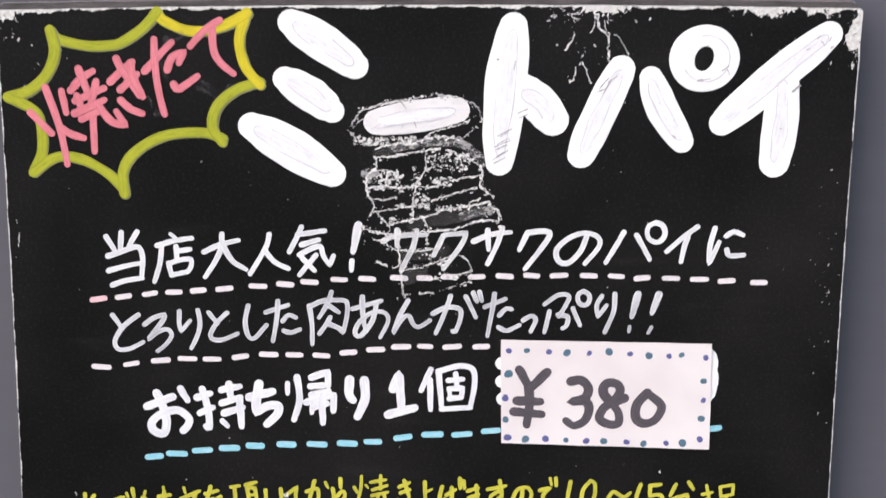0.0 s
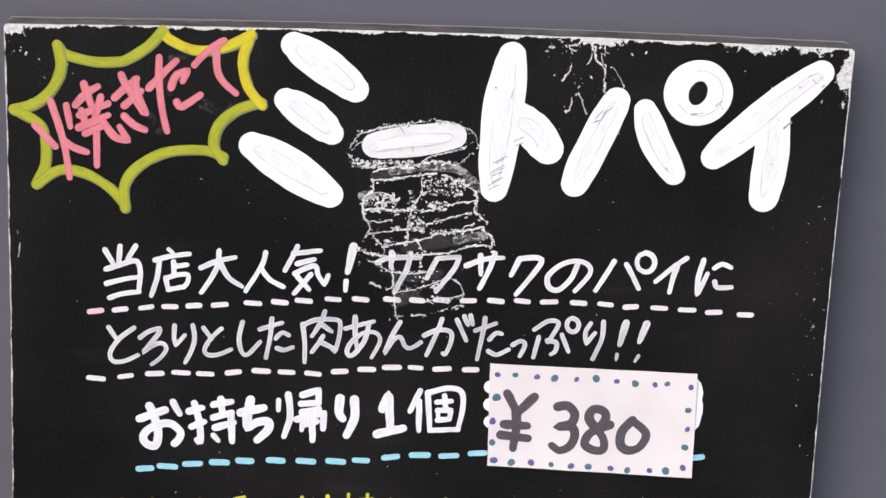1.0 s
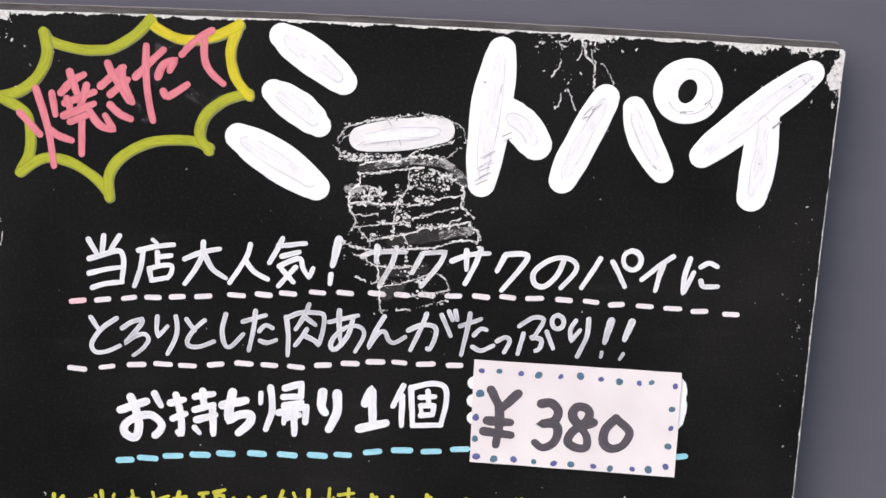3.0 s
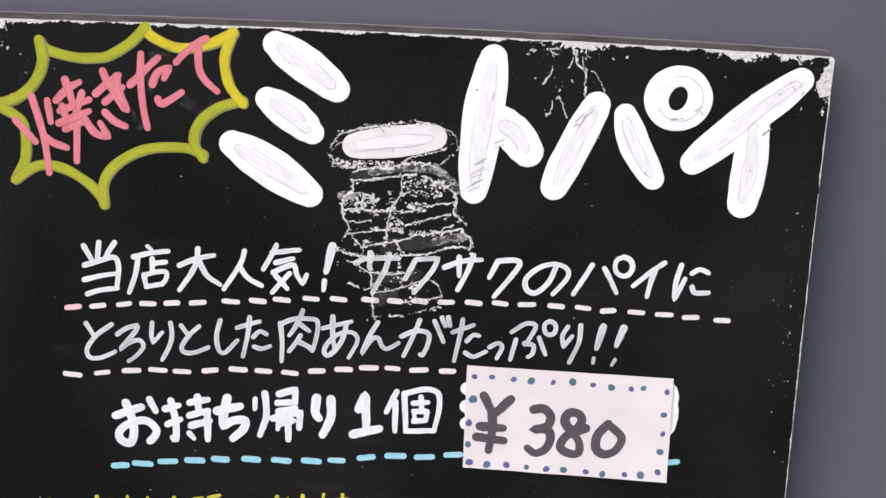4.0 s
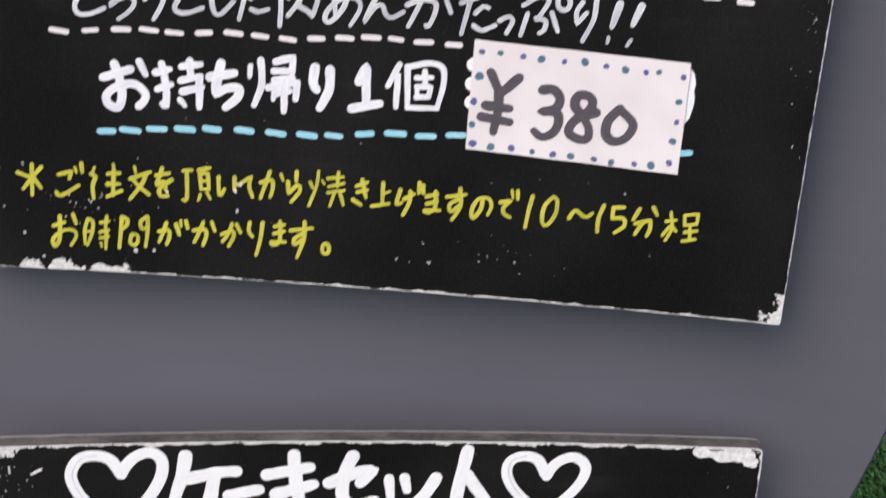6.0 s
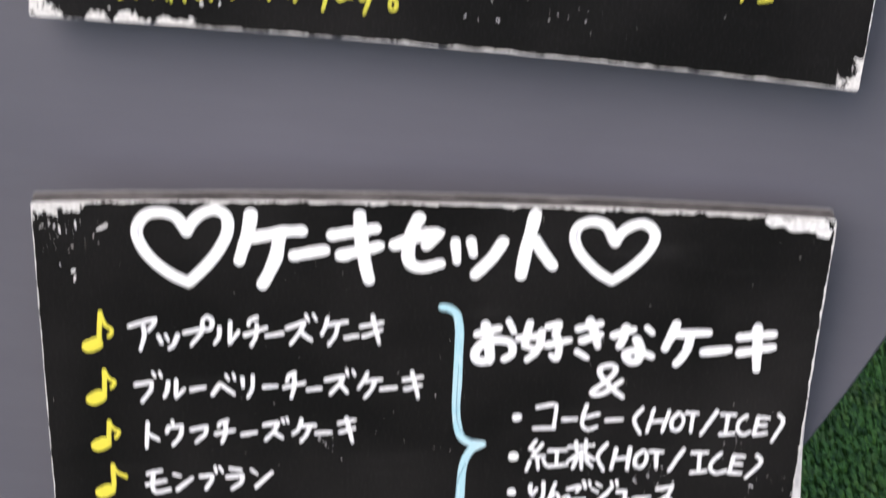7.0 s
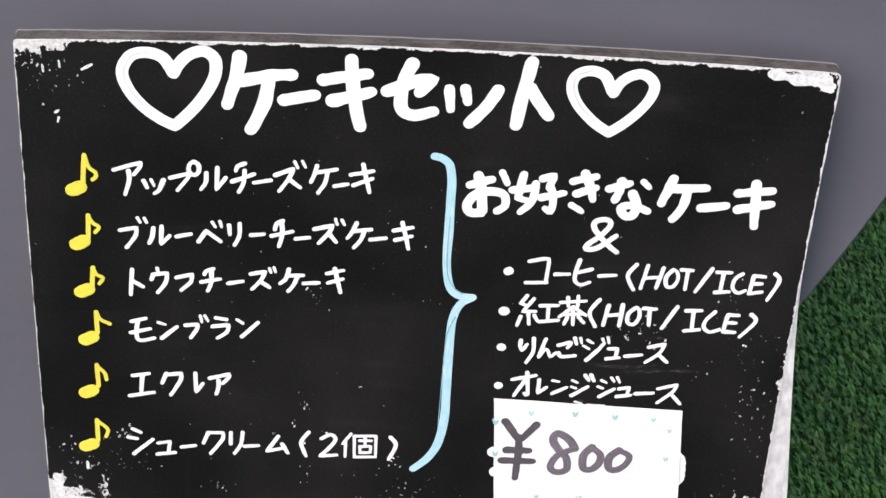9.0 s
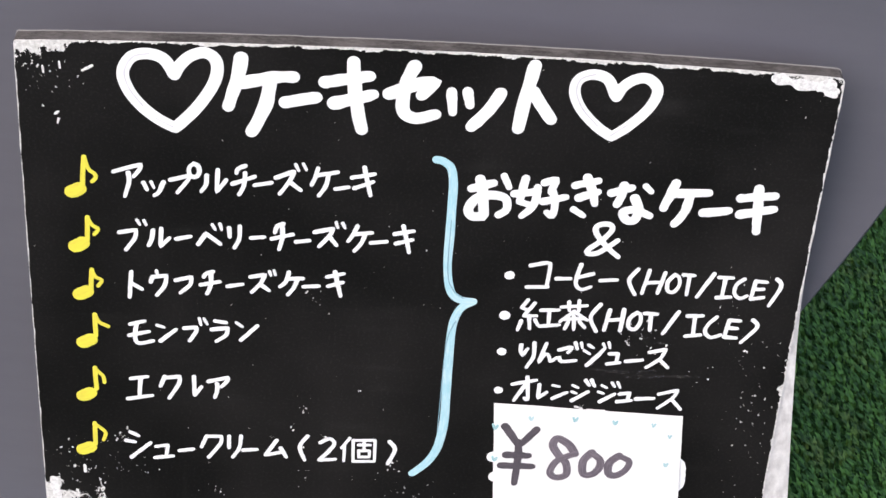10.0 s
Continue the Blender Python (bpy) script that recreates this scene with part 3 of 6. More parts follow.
pen("お2", (0.1, 6.2, 4.7, 7.5), (2.6, 9.2, 2.8, 2.3, 0.8, 0, 0, 2.2, 4.3, 4.9, 8.9, 5.2, 10, 3.4, 8, 0.7), (8.4, 10, 9.9, 7.4))
pen("時", (1.2, 8.8, 0, 5.4, 0.4, 0.9), (1.2, 8.8, 3.1, 8.2, 3.2, 4.8, 1.4, 0.6), (0.8, 4.7, 2.7, 5.2), (6.5, 8, 9.9, 8.6), (8.9, 10, 8.5, 6.6), (6.4, 5, 10, 5.9), (6.5, 3.1, 9.8, 3.7), (9, 5.9, 9, 0), (6.8, 1.6, 7.3, 0.5))
pen("間", (0.5, 9.4, 0.3, 4.7, 0, 0), (0.5, 9.2, 2.4, 8.8, 2.3, 7, 0.6, 5.5), (4.3, 4.3, 3.8, 2, 5.5, 1.1, 6.7, 2.6, 6.2, 4.4, 4.3, 4.3), (9.4, 10, 7.3, 8.4, 7.9, 6.3, 9.3, 6.7), (9.7, 10, 10, 6, 9.5, 1.1))
pen("が2", (0, 5, 3.3, 5.7, 3.7, 2.9, 2.8, 0), (2.4, 8.5, 1.4, 4.6, 0.1, 0.7), (5.8, 8.3, 7.2, 4.3), (7.4, 9.9, 7.7, 7.5), (9.2, 10, 10, 7.2))
pen("か2", (0, 5.9, 5, 6.7, 6.2, 4.2, 4.8, 0), (4.3, 9.7, 2.8, 5.5, 0.6, 0.8), (8.4, 10, 10, 6.5))
pen("か3", (0, 5, 5.6, 6.9, 6.4, 4.3, 4.1, 0), (5.1, 10, 3.7, 5.7, 0.6, 1.9), (7.6, 9.9, 10, 6.6))
pen("り4", (0.5, 9.7, 0, 7.2, 2.9, 5.6), (10, 10, 9.3, 5.2, 6.8, 0))
pen("ま2", (1.8, 7.8, 8.4, 8.9), (1.8, 4.8, 8.7, 6.1), (5.3, 10, 6.1, 2, 1.8, 0, 0, 1.2, 10, 1.7))
pen("す2", (0, 7.4, 10, 8.5), (6.2, 10, 6.4, 5.4, 3.7, 0), (5.7, 6.7, 1.9, 5.2, 2.1, 3.6, 5.3, 5))
pen("。", (4.5, 10, 8.2, 8.7, 10, 5.2, 8.9, 1.6, 5.5, 0, 1.8, 1.3, 0, 4.8, 1.1, 8.4, 4.5, 10))
pen("焼2", (0, 5.5, 2.1, 3.3), (1.7, 8.1, 2.5, 5.8, 3.2, 3, 3.6, 0), (3.4, 7.7, 3.8, 5.5), (3.2, 3.8, 4.2, 3.2, 5.5, 2.8), (4.4, 7.8, 5.5, 9, 6.8, 9.8), (5.3, 10, 6.2, 7.5), (4.8, 6.7, 7.9, 8), (7.1, 8.7, 6.4, 6.3), (5, 7.2, 5.5, 5.8), (4.7, 5.4, 7.9, 6.8), (5.4, 4.8, 7.4, 5.7), (6.6, 5, 6.6, 1.4), (7.4, 6, 8.6, 4.5, 10, 4.2, 10, 4.2, 9.1, 5.6))
pen("き2", (0, 5.8, 3.4, 7.8, 7.1, 9.4), (2.1, 10, 4.2, 7.6, 8.9, 3.3), (3, 4.4, 8.4, 7.2), (6.5, 9.2, 7.2, 6.7, 10, 3.1), (3, 2.4, 6, 0.8, 9.5, 0))
pen("た3", (0, 5.8, 2.5, 7.7, 5.3, 9.6), (2, 10, 2, 6.3, 2.7, 2.3, 3.5, 0), (4.3, 6, 5.3, 7.6, 7.6, 8.4, 7.6, 8.4, 6.6, 6.9), (5.4, 4, 6.4, 3.4, 10, 5.1))
pen("て2", (0, 5.2, 3.4, 8.1, 7.1, 10), (5.3, 8.4, 5.4, 4.7, 6.8, 2.2, 10, 0))
pen("ケ", (2, 10, 1.3, 6.9, 0, 3.4), (2.2, 6.7, 6.4, 7.5, 10, 7.8), (6.4, 7.1, 5.8, 3.8, 3.7, 0))
pen("ー", (0, 0, 10, 10))
pen("キ", (0, 6.9, 9.1, 8), (2, 3.8, 10, 5.3), (5.7, 10, 6.3, 5, 7.8, 0))
pen("セ", (0, 4.6, 6.1, 6.7, 9.6, 7.2, 9.6, 7.2, 6.9, 4.6), (5, 10, 3.4, 6.4, 3.1, 1.5, 5.7, 0, 10, 0.9))
pen("ッ", (0, 9.8, 0.5, 4), (3.3, 10, 3.9, 6.3), (10, 9.9, 7.7, 5, 4.6, 0))
pen("卜", (3.6, 10, 1.7, 5.3, 0, 0), (3.8, 5.9, 6.5, 3.9, 10, 1.7))
pen("ア", (0, 7.5, 5.2, 8.9, 10, 10, 10, 10, 9.5, 8.5, 7.3, 6.3), (5.4, 7.3, 5.5, 4.4, 3.8, 0))
pen("ッ2", (0, 9.1, 1.6, 4.2), (3.8, 10, 5.2, 5.8), (10, 10, 7.7, 2.8, 5.4, 0))
pen("プ", (0, 4.2, 6.6, 5.9, 6.6, 5.9, 6.1, 4.4, 2.4, 0), (8.2, 10, 9.5, 9.4, 10, 7.8, 9.5, 6.2, 8.2, 5.5, 6.9, 6.1, 6.4, 7.7, 7, 9.3, 8.2, 10))
pen("ル", (2.2, 7.4, 1.9, 3.1, 0, 0), (6.7, 10, 6.2, 0.1, 6.2, 0.1, 10, 5.6))
pen("チ", (5.7, 10, 2.5, 8.9, 1.7, 7.4), (0, 3.6, 10, 6.4), (5.7, 7.5, 5.2, 3.4, 3, 0))
pen("ー2", (0, 0, 10, 10))
pen("ズ", (0, 5.2, 5.9, 7.4, 5.9, 7.4, 4.7, 4.6, 1.2, 0), (4.7, 3.9, 8.2, 1.4), (6.4, 9.7, 7.4, 7.8), (8.9, 10, 10, 8.1))
pen("ケ2", (2.3, 10, 1.3, 6.6, 0, 3.9), (2.2, 7.5, 10, 8.9), (6.4, 7.7, 5.5, 3.7, 2.9, 0))
pen("ー3", (0, 0, 10, 10))
pen("キ2", (0, 6.2, 10, 7.8), (1.2, 2.4, 9.6, 5), (5.4, 10, 7, 4.7, 8.5, 0))
pen("ブ", (0, 5.7, 6.2, 6.7, 6.2, 6.7, 5.6, 3.9, 2.2, 0), (6.6, 10, 7.6, 8.5), (9.2, 9.9, 10, 8.5))
pen("ル2", (2.2, 8.9, 1.5, 3.8, 0, 0.4), (6.2, 10, 5.7, 0, 5.7, 0, 10, 4.9))
pen("ー4", (0, 0, 10, 10))
pen("ベ", (0, 0, 3.4, 5.2, 3.4, 5.2, 9.4, 0.4), (6, 9.5, 7.3, 7.3), (9.3, 10, 10, 7.4))
pen("リ", (0, 9, 0.6, 4.9), (10, 10, 9.5, 4.5, 5, 0))
pen("ー5", (0, 0, 10, 10))
pen("チ2", (5.3, 10, 2.5, 9, 1.4, 6.6), (0, 4, 10, 6), (4.8, 9.1, 5.1, 4.9, 3.5, 0))
pen("ー6", (0, 0, 10, 10))
pen("ズ2", (0, 5.7, 6.1, 7.4, 6.1, 7.4, 4.9, 4.5, 1.5, 0), (5, 4, 7.3, 0.8), (7, 10, 7.6, 7.9), (9.2, 9.7, 10, 7.9))
pen("ケ3", (3.8, 10, 2.1, 6.6, 0, 3.8), (3.3, 6.8, 10, 7.6), (7.2, 7, 5.8, 3.3, 2.9, 0))
pen("ー7", (0, 0, 10, 10))
pen("キ3", (0, 6.9, 10, 8.3), (0.9, 3.2, 9.6, 4.9), (4.4, 10, 6.5, 4.6, 8.1, 0))
pen("ト", (2, 10, 0.9, 4.8, 0, 0), (2.2, 5.4, 10, 3.3))
pen("ウ", (3.8, 10, 4.5, 8.3), (0, 5.4, 1.1, 7.4, 1.1, 7.4, 10, 8.2, 10, 8.2, 8.8, 4.3, 3.7, 0))
pen("フ", (0, 7.7, 10, 10, 10, 10, 8.9, 5.1, 2.8, 0))
pen("チ3", (6.4, 10, 2.6, 8.9, 1.7, 7.5), (0, 3.9, 10, 5.6), (5.4, 8.6, 5.3, 4, 3.3, 0))
pen("ー8", (0, 0, 10, 10))
pen("ズ3", (0, 6.8, 5.9, 8, 5.9, 8, 4.1, 4.1, 0.5, 0), (4.1, 3.4, 7.6, 1), (7.6, 9.5, 8.2, 7.8), (9.4, 10, 10, 8.2))
pen("ケ4", (3.8, 10, 2.5, 5.7, 0, 3.4), (3.1, 7.1, 10, 7.4), (7.7, 7, 5.9, 3, 3.6, 0))
pen("ー9", (0, 0, 10, 10))
pen("キ4", (0, 7.9, 10, 9.5), (0.7, 3.9, 9.6, 5.8), (4.8, 10, 6.4, 5.3, 8.5, 0))
pen("モ", (0.6, 8.4, 6.6, 10), (0, 3.4, 8.4, 5.4), (3.3, 9.2, 2.4, 2.8, 3.9, 0, 10, 1.2))
pen("ン", (0, 10, 3.7, 8.8), (1.8, 0, 10, 7.6))
pen("ブ2", (0, 5.5, 5.1, 6.1, 5.1, 6.1, 5.1, 4.3, 2.2, 0), (6.6, 9.9, 7.2, 7.2), (8.6, 10, 10, 7.7))
pen("ラ", (2.1, 10, 9, 9.4), (0, 5.8, 10, 6.7, 10, 6.7, 9, 3.3, 2.9, 0))
pen("ン2", (0, 10, 2.9, 7.8), (2.3, 0, 10, 8.6))
pen("エ", (1.6, 8.9, 8.3, 10), (5.5, 9.1, 4.8, 1.6), (0, 0, 10, 1.8))
pen("ク3", (2.3, 9.8, 0, 5.4), (2.8, 9.3, 10, 10, 10, 10, 9.6, 6.7, 4.4, 0))
pen("レ", (0, 10, 0.4, 0, 0.4, 0, 10, 4.7))
pen("ア2", (0, 7.7, 10, 10, 10, 10, 10, 8.5, 6.6, 5.3), (4.5, 6.7, 4.4, 3.6, 3.2, 0))
pen("シ", (1.8, 10, 5.2, 8.6), (0, 6.6, 3.6, 6.1), (2, 0, 6, 3, 10, 6))
pen("ュ", (0.7, 8.5, 7.2, 10, 7.2, 10, 6.2, 1.5), (0, 0, 10, 1.7))
pen("ー10", (0, 0, 10, 10))
pen("ク4", (2.6, 9.8, 0, 4.8), (2.9, 9.8, 10, 10, 10, 10, 9.5, 6.6, 3.6, 0))
pen("リ2", (0.1, 9.8, 0, 4.4), (10, 10, 8.4, 4.3, 3.1, 0))
pen("ー11", (0, 0, 10, 10))
pen("ム", (5.4, 10, 0, 0.7, 0, 0.7, 8.2, 3), (7.4, 5.3, 10, 0))
pen("（", (10, 10, 0, 5.6, 6.6, 0))
pen("2", (0.7, 8.1, 6.2, 10, 9.1, 7.9, 5.5, 3.9, 0, 0, 0, 0, 10, 0.7))
pen("個2", (2.4, 10, 0, 5.6), (0.9, 7, 0.8, 0.1), (3.4, 9.1, 3.6, 0.3), (3.4, 9.1, 10, 9.4, 10, 9.4, 10, 0.6), (3.6, 0, 10, 0.3), (5.1, 7.2, 8.6, 7.3), (6.7, 8.6, 6.8, 5.2), (5.2, 4.7, 5.3, 2), (5.2, 4.7, 8.5, 4.9, 8.5, 4.9, 8.4, 2.2), (5.3, 2, 8.4, 2.2))
pen("）", (1.6, 10, 10, 6.5, 0, 0))
pen("お3", (0.5, 6.7, 5.9, 8.2), (2.5, 9, 3.3, 6, 4, 0.5, 3, 0, 0.8, 0.1, 0, 1.9, 2, 4.4, 5.9, 5.3, 9.3, 4.6, 9.8, 2, 7.9, 0.6), (8.5, 10, 10, 7.4))
pen("好", (1.9, 10, 1.1, 3.8, 1.1, 3.8, 3.9, 2.8), (4.4, 7.7, 3.9, 3.1, 1.8, 0), (0, 5.8, 4.5, 6.7), (5.7, 9.1, 7.8, 9.9, 7.8, 9.9, 7, 6.7), (7.2, 7, 8, 3.9, 7.7, 0.4, 6.5, 1.2), (5.7, 4.1, 10, 5.5))
pen("き3", (0, 7.9, 9.6, 9.3), (2, 4.7, 10, 6.4), (4.8, 10, 7.8, 6.4, 9.1, 3.3), (0.2, 1.6, 4.8, 0))
pen("な", (0, 7.7, 4.8, 9.4), (2.8, 9.9, 2.4, 6.9, 1.6, 4.5), (8.2, 10, 9.7, 8.5), (5.9, 6.4, 7.1, 3.3, 6.4, 0.2, 4.4, 0, 3.4, 2.2, 6.3, 3, 10, 1.5))
pen("ケ5", (2.2, 10, 1.3, 7.4, 0, 3.9), (2, 7.5, 10, 8), (5.8, 7.3, 5.1, 3.2, 3.1, 0))
pen("ー12", (0, 0, 10, 10))
pen("キ5", (0, 7.7, 9.6, 8.5), (0.5, 3.9, 10, 5.4), (4.7, 10, 5.4, 4.8, 5.9, 0))
pen("＆", (10, 0, 6.1, 2.9, 2, 7.2, 2.4, 9.5, 5.9, 10, 7.1, 8.4, 4.4, 5.2, 0.2, 2, 0, 0.7, 3.5, 1.1, 9.3, 5.1))
pen("コ", (0.9, 8.7, 8.6, 10, 10, 8.5, 9.2, 0.3), (0, 0, 9.8, 0.3))
pen("ー13", (0, 0, 10, 7))
pen("ヒ", (2, 10, 0, 5, 0.3, 1.5, 4.1, 0, 9.4, 1.2), (10, 6.5, 1.3, 4.9))
pen("ー14", (0, 0, 10, 10))
pen("（2", (10, 10, 0, 5.4, 9.5, 0))
pen("H", (2.4, 10, 0, 0), (10, 9.2, 7.5, 0.3), (1.4, 4.5, 8.6, 5.1))
pen("O", (5, 10, 0, 5.8, 0.7, 0.6, 6.1, 0, 10, 4.5, 8.4, 8.9, 5, 10))
pen("T", (0, 10, 10, 9.8), (5.5, 9.3, 5.1, 0))
pen("/", (10, 10, 0, 0))
pen("I", (0, 10, 9.5, 9.9), (4.5, 9.4, 3.9, 0.3), (0.5, 0, 10, 0.5))
pen("C", (5.9, 10, 0.8, 7.2, 0, 2.6, 4.5, 0, 10, 1.5))
pen("E", (1.5, 10, 0, 0.4), (1.5, 10, 10, 9.7), (0.7, 5.4, 8.2, 5.7), (0.1, 0, 9.2, 1.1))
pen("）2", (4.3, 10, 10, 7.3, 0, 0))
pen("紅", (1.9, 10, 0.5, 7.4, 0.5, 7.4, 2, 6.7), (3.6, 9, 1.2, 4.7, 1.2, 4.7, 4.3, 4.9), (2.5, 4.8, 2.9, 0.6), (0.7, 3, 0, 0), (4, 3.6, 4.8, 1.9), (5.3, 6.8, 9.6, 7.1), (7.3, 6.7, 7.4, 2.1), (5.4, 1.5, 10, 2.2))
pen("茶", (0.1, 7.6, 9.4, 8.4), (2.7, 9.4, 3.1, 6.4), (6.4, 10, 6.6, 6.5), (5, 6.2, 0, 2.5), (5, 6.2, 10, 3.4), (1.8, 3.4, 9.2, 3.9), (5, 4.7, 5.5, 0), (3.1, 2.4, 2.1, 0.1), (7.3, 2.7, 9.4, 0.8))
pen("（3", (10, 10, 0, 5.2, 7.9, 0))
pen("H2", (2, 9.5, 0, 0.3), (10, 10, 9.3, 0), (1, 4.8, 9.6, 5.5))
pen("O2", (6.1, 10, 0.1, 6.4, 0, 1.1, 5.9, 0, 10, 4.4, 9.1, 8.9, 6.1, 10))
pen("T2", (0, 10, 10, 9.8), (5.1, 9.4, 5.8, 0))
pen("/2", (10, 10, 0, 0))
pen("I2", (0, 9.7, 9.7, 10), (4.9, 9.5, 5.1, 0.7), (0.4, 0, 10, 0.9))
pen("C2", (5.8, 10, 1.1, 6.1, 0, 2.4, 4, 0, 10, 1.4))
pen("E2", (1.8, 10, 0, 0.8), (1.8, 10, 10, 9.8), (0.8, 5.6, 8.5, 5.4), (0.1, 0.3, 8.8, 0))
pen("）3", (6.3, 10, 10, 7, 0, 0))
pen("り5", (0, 9, 0.1, 6.4, 1.7, 4.9, 1.7, 4.9, 5, 7.5), (9.7, 10, 10, 4.6, 5.5, 0))
pen("ん2", (3.5, 10, 0, 0, 0, 0, 3.4, 4.6, 5.6, 3.3, 6.7, 0.6, 10, 2.8))
pen("ご2", (0, 5.9, 5.4, 7.5, 4, 4.8), (0.4, 1.9, 1.7, 0, 7.7, 0.7), (6.8, 9.9, 7.8, 6.9), (9.3, 10, 10, 7.4))
pen("ジ", (1.5, 8.6, 3.6, 7.4), (0, 6.2, 2.3, 4.9), (1.7, 0, 5.3, 3.9, 7.9, 7.3), (7.2, 9.4, 8.1, 7.6), (9.3, 10, 10, 7.7))
pen("ュ2", (1, 9.7, 8, 10, 8, 10, 7, 1.5), (0, 0, 10, 1.6))
pen("ー15", (0, 0, 10, 10))
pen("ス", (0.7, 8.1, 8.1, 10, 8.1, 10, 5.9, 5, 0, 0), (5.9, 4.3, 10, 0.4))
pen("オ", (0, 6.9, 10, 8.9), (6.1, 10, 7.1, 0.7, 5.6, 1.2), (5.4, 6.6, 1.2, 0))
pen("レ2", (0.5, 10, 0, 0, 0, 0, 10, 4.5))
pen("ン3", (0, 10, 4.4, 9.2), (0.5, 0, 10, 5))
pen("ジ2", (0.2, 7.3, 2.7, 6.2), (0, 4.2, 2.2, 3.5), (0.5, 0, 7.5, 4.5), (5.7, 9.9, 7.7, 7.6), (8.5, 10, 10, 7.4))
pen("ジ3", (1.4, 8.2, 3.7, 7.1), (0, 5, 2.5, 4.2), (1.2, 0, 7.8, 4.1), (5.9, 9.7, 7.4, 7.8), (8.5, 10, 10, 7.5))
pen("ュ3", (1.1, 8.3, 8.3, 10, 8.3, 10, 7.2, 1.8), (0, 0, 10, 1.9))
pen("ー16", (0, 0, 10, 10))
pen("ス2", (0, 7.6, 7.7, 10, 7.7, 10, 6.1, 5.9, 0.3, 0.2), (5.6, 5.2, 10, 0))
pen("¥", (1.4, 10, 4.2, 7.2), (10, 9.5, 5.6, 6.9), (4.4, 7.2, 4.8, 3.9, 4.1, 0), (0.9, 4.4, 8.2, 4.2), (0, 2.4, 8.6, 1.9))
pen("3", (1.9, 9.8, 6.1, 10, 9.4, 8.3, 8, 6.1, 1.9, 5.3, 1.9, 5.3, 8.1, 5.4, 10, 3.6, 8.2, 1.1, 3.6, 0, 0, 1.1))
pen("8", (10, 6.3, 4.9, 5.5, 1.2, 7.8, 2.6, 10, 6.7, 9.9, 8.4, 8.2, 6.1, 5.9, 1.5, 3.9, 0, 1.4, 3.7, 0, 7.8, 0.2, 7.7, 2.8, 4.9, 5.1))
pen("０", (4, 10, 0.2, 6.2, 0, 1.9, 3.4, 0, 8, 1.4, 10, 5.8, 4, 10))
pen("¥2", (0.3, 10, 4.7, 6.9), (10, 9.6, 5.9, 7.1), (4.8, 7.3, 5.1, 4.6, 4.7, 0), (1.4, 5, 8.3, 5), (0, 3.1, 9.9, 3.1))
pen("82", (10, 6.3, 6.9, 8.6, 1.7, 10, 0, 8.2, 2.9, 5.8, 6.6, 3.7, 7.2, 0.8, 2.8, 0, 0.1, 1.4, 2.8, 4.4, 10, 6.3))
pen("０2", (4.4, 10, 0, 6, 0.9, 0.3, 6, 0, 10, 3.2, 9.9, 7.1, 4.4, 10))
pen("０3", (4.3, 10, 0, 6.2, 0.2, 0.8, 4.2, 0, 8.7, 3.1, 10, 7.5, 4.3, 10))


def letter(bm, sign, box, weight, lift=0.05, tilt=0.0, mat=0, belly=0.0):
    """One hand-drawn sign in a box (centre x, centre z, width, height, all in mm; and a share of the weight); tilt in degrees."""
    cx, cz, w, h = box[:4]
    weight *= box[4] if len(box) > 4 else 1.0
    c, s = math.cos(radians(tilt)), math.sin(radians(tilt))
    for k, stroke in enumerate(GLYPH[sign]):
        pts = []
        for x, y in stroke:
            u, v = (x / 10 - 0.5) * w, (y / 10 - 0.5) * h
            pts.append((cx + u * c - v * s, cz + u * s + v * c))
        reach = sum(math.dist(p, q) for p, q in zip(pts, pts[1:]))
        slim = 0.74 if len(pts) > 1 and reach < 1.7 * weight else 1.0  # short ticks are quick and thin
        v = noise.noise((cx * 0.31 + k * 1.7, cz * 0.23, 5.0))
        if sign[0] == "！" and k == 0:  # a wedge, heavy at the top
            slim, v = 1.35, 1.3
        brush(bm, pts, weight * slim * (1.02 + 0.16 * min(v, 1)), lift + 0.02 * k, belly, uneven=0.12, mat=mat, taper=0.16 + 0.2 * v)


def text_line(board, text, weight, ink, label, boxes, tilt=0.0, faded=""):
    """A line of writing, each letter a part of the board."""
    for sign, box in zip(text.split(), boxes):
        bm = bmesh.new()
        letter(bm, sign, box, weight, tilt=tilt)
        part("letter", bm, FADED if sign in faded.split() else ink, board, label if box == boxes[0] else "")


def dashes(board, length, weight, ink, label, places, first=None):
    """A dashed underline, each dash a stroke of its own."""
    rng = random.Random(len(places))
    for i, (x, z) in enumerate(places):
        bm = bmesh.new()
        half = length / 2 * rng.uniform(0.85, 1.12)
        rise = rng.uniform(-0.3, 0.5)
        brush(bm, [(x - half, z - rise), (x, z), (x + half, z + rise)], weight * rng.uniform(0.92, 1.1), 0.05)
        part("dash", bm, first if first and i == 0 else ink, board, label if i == 0 else "")


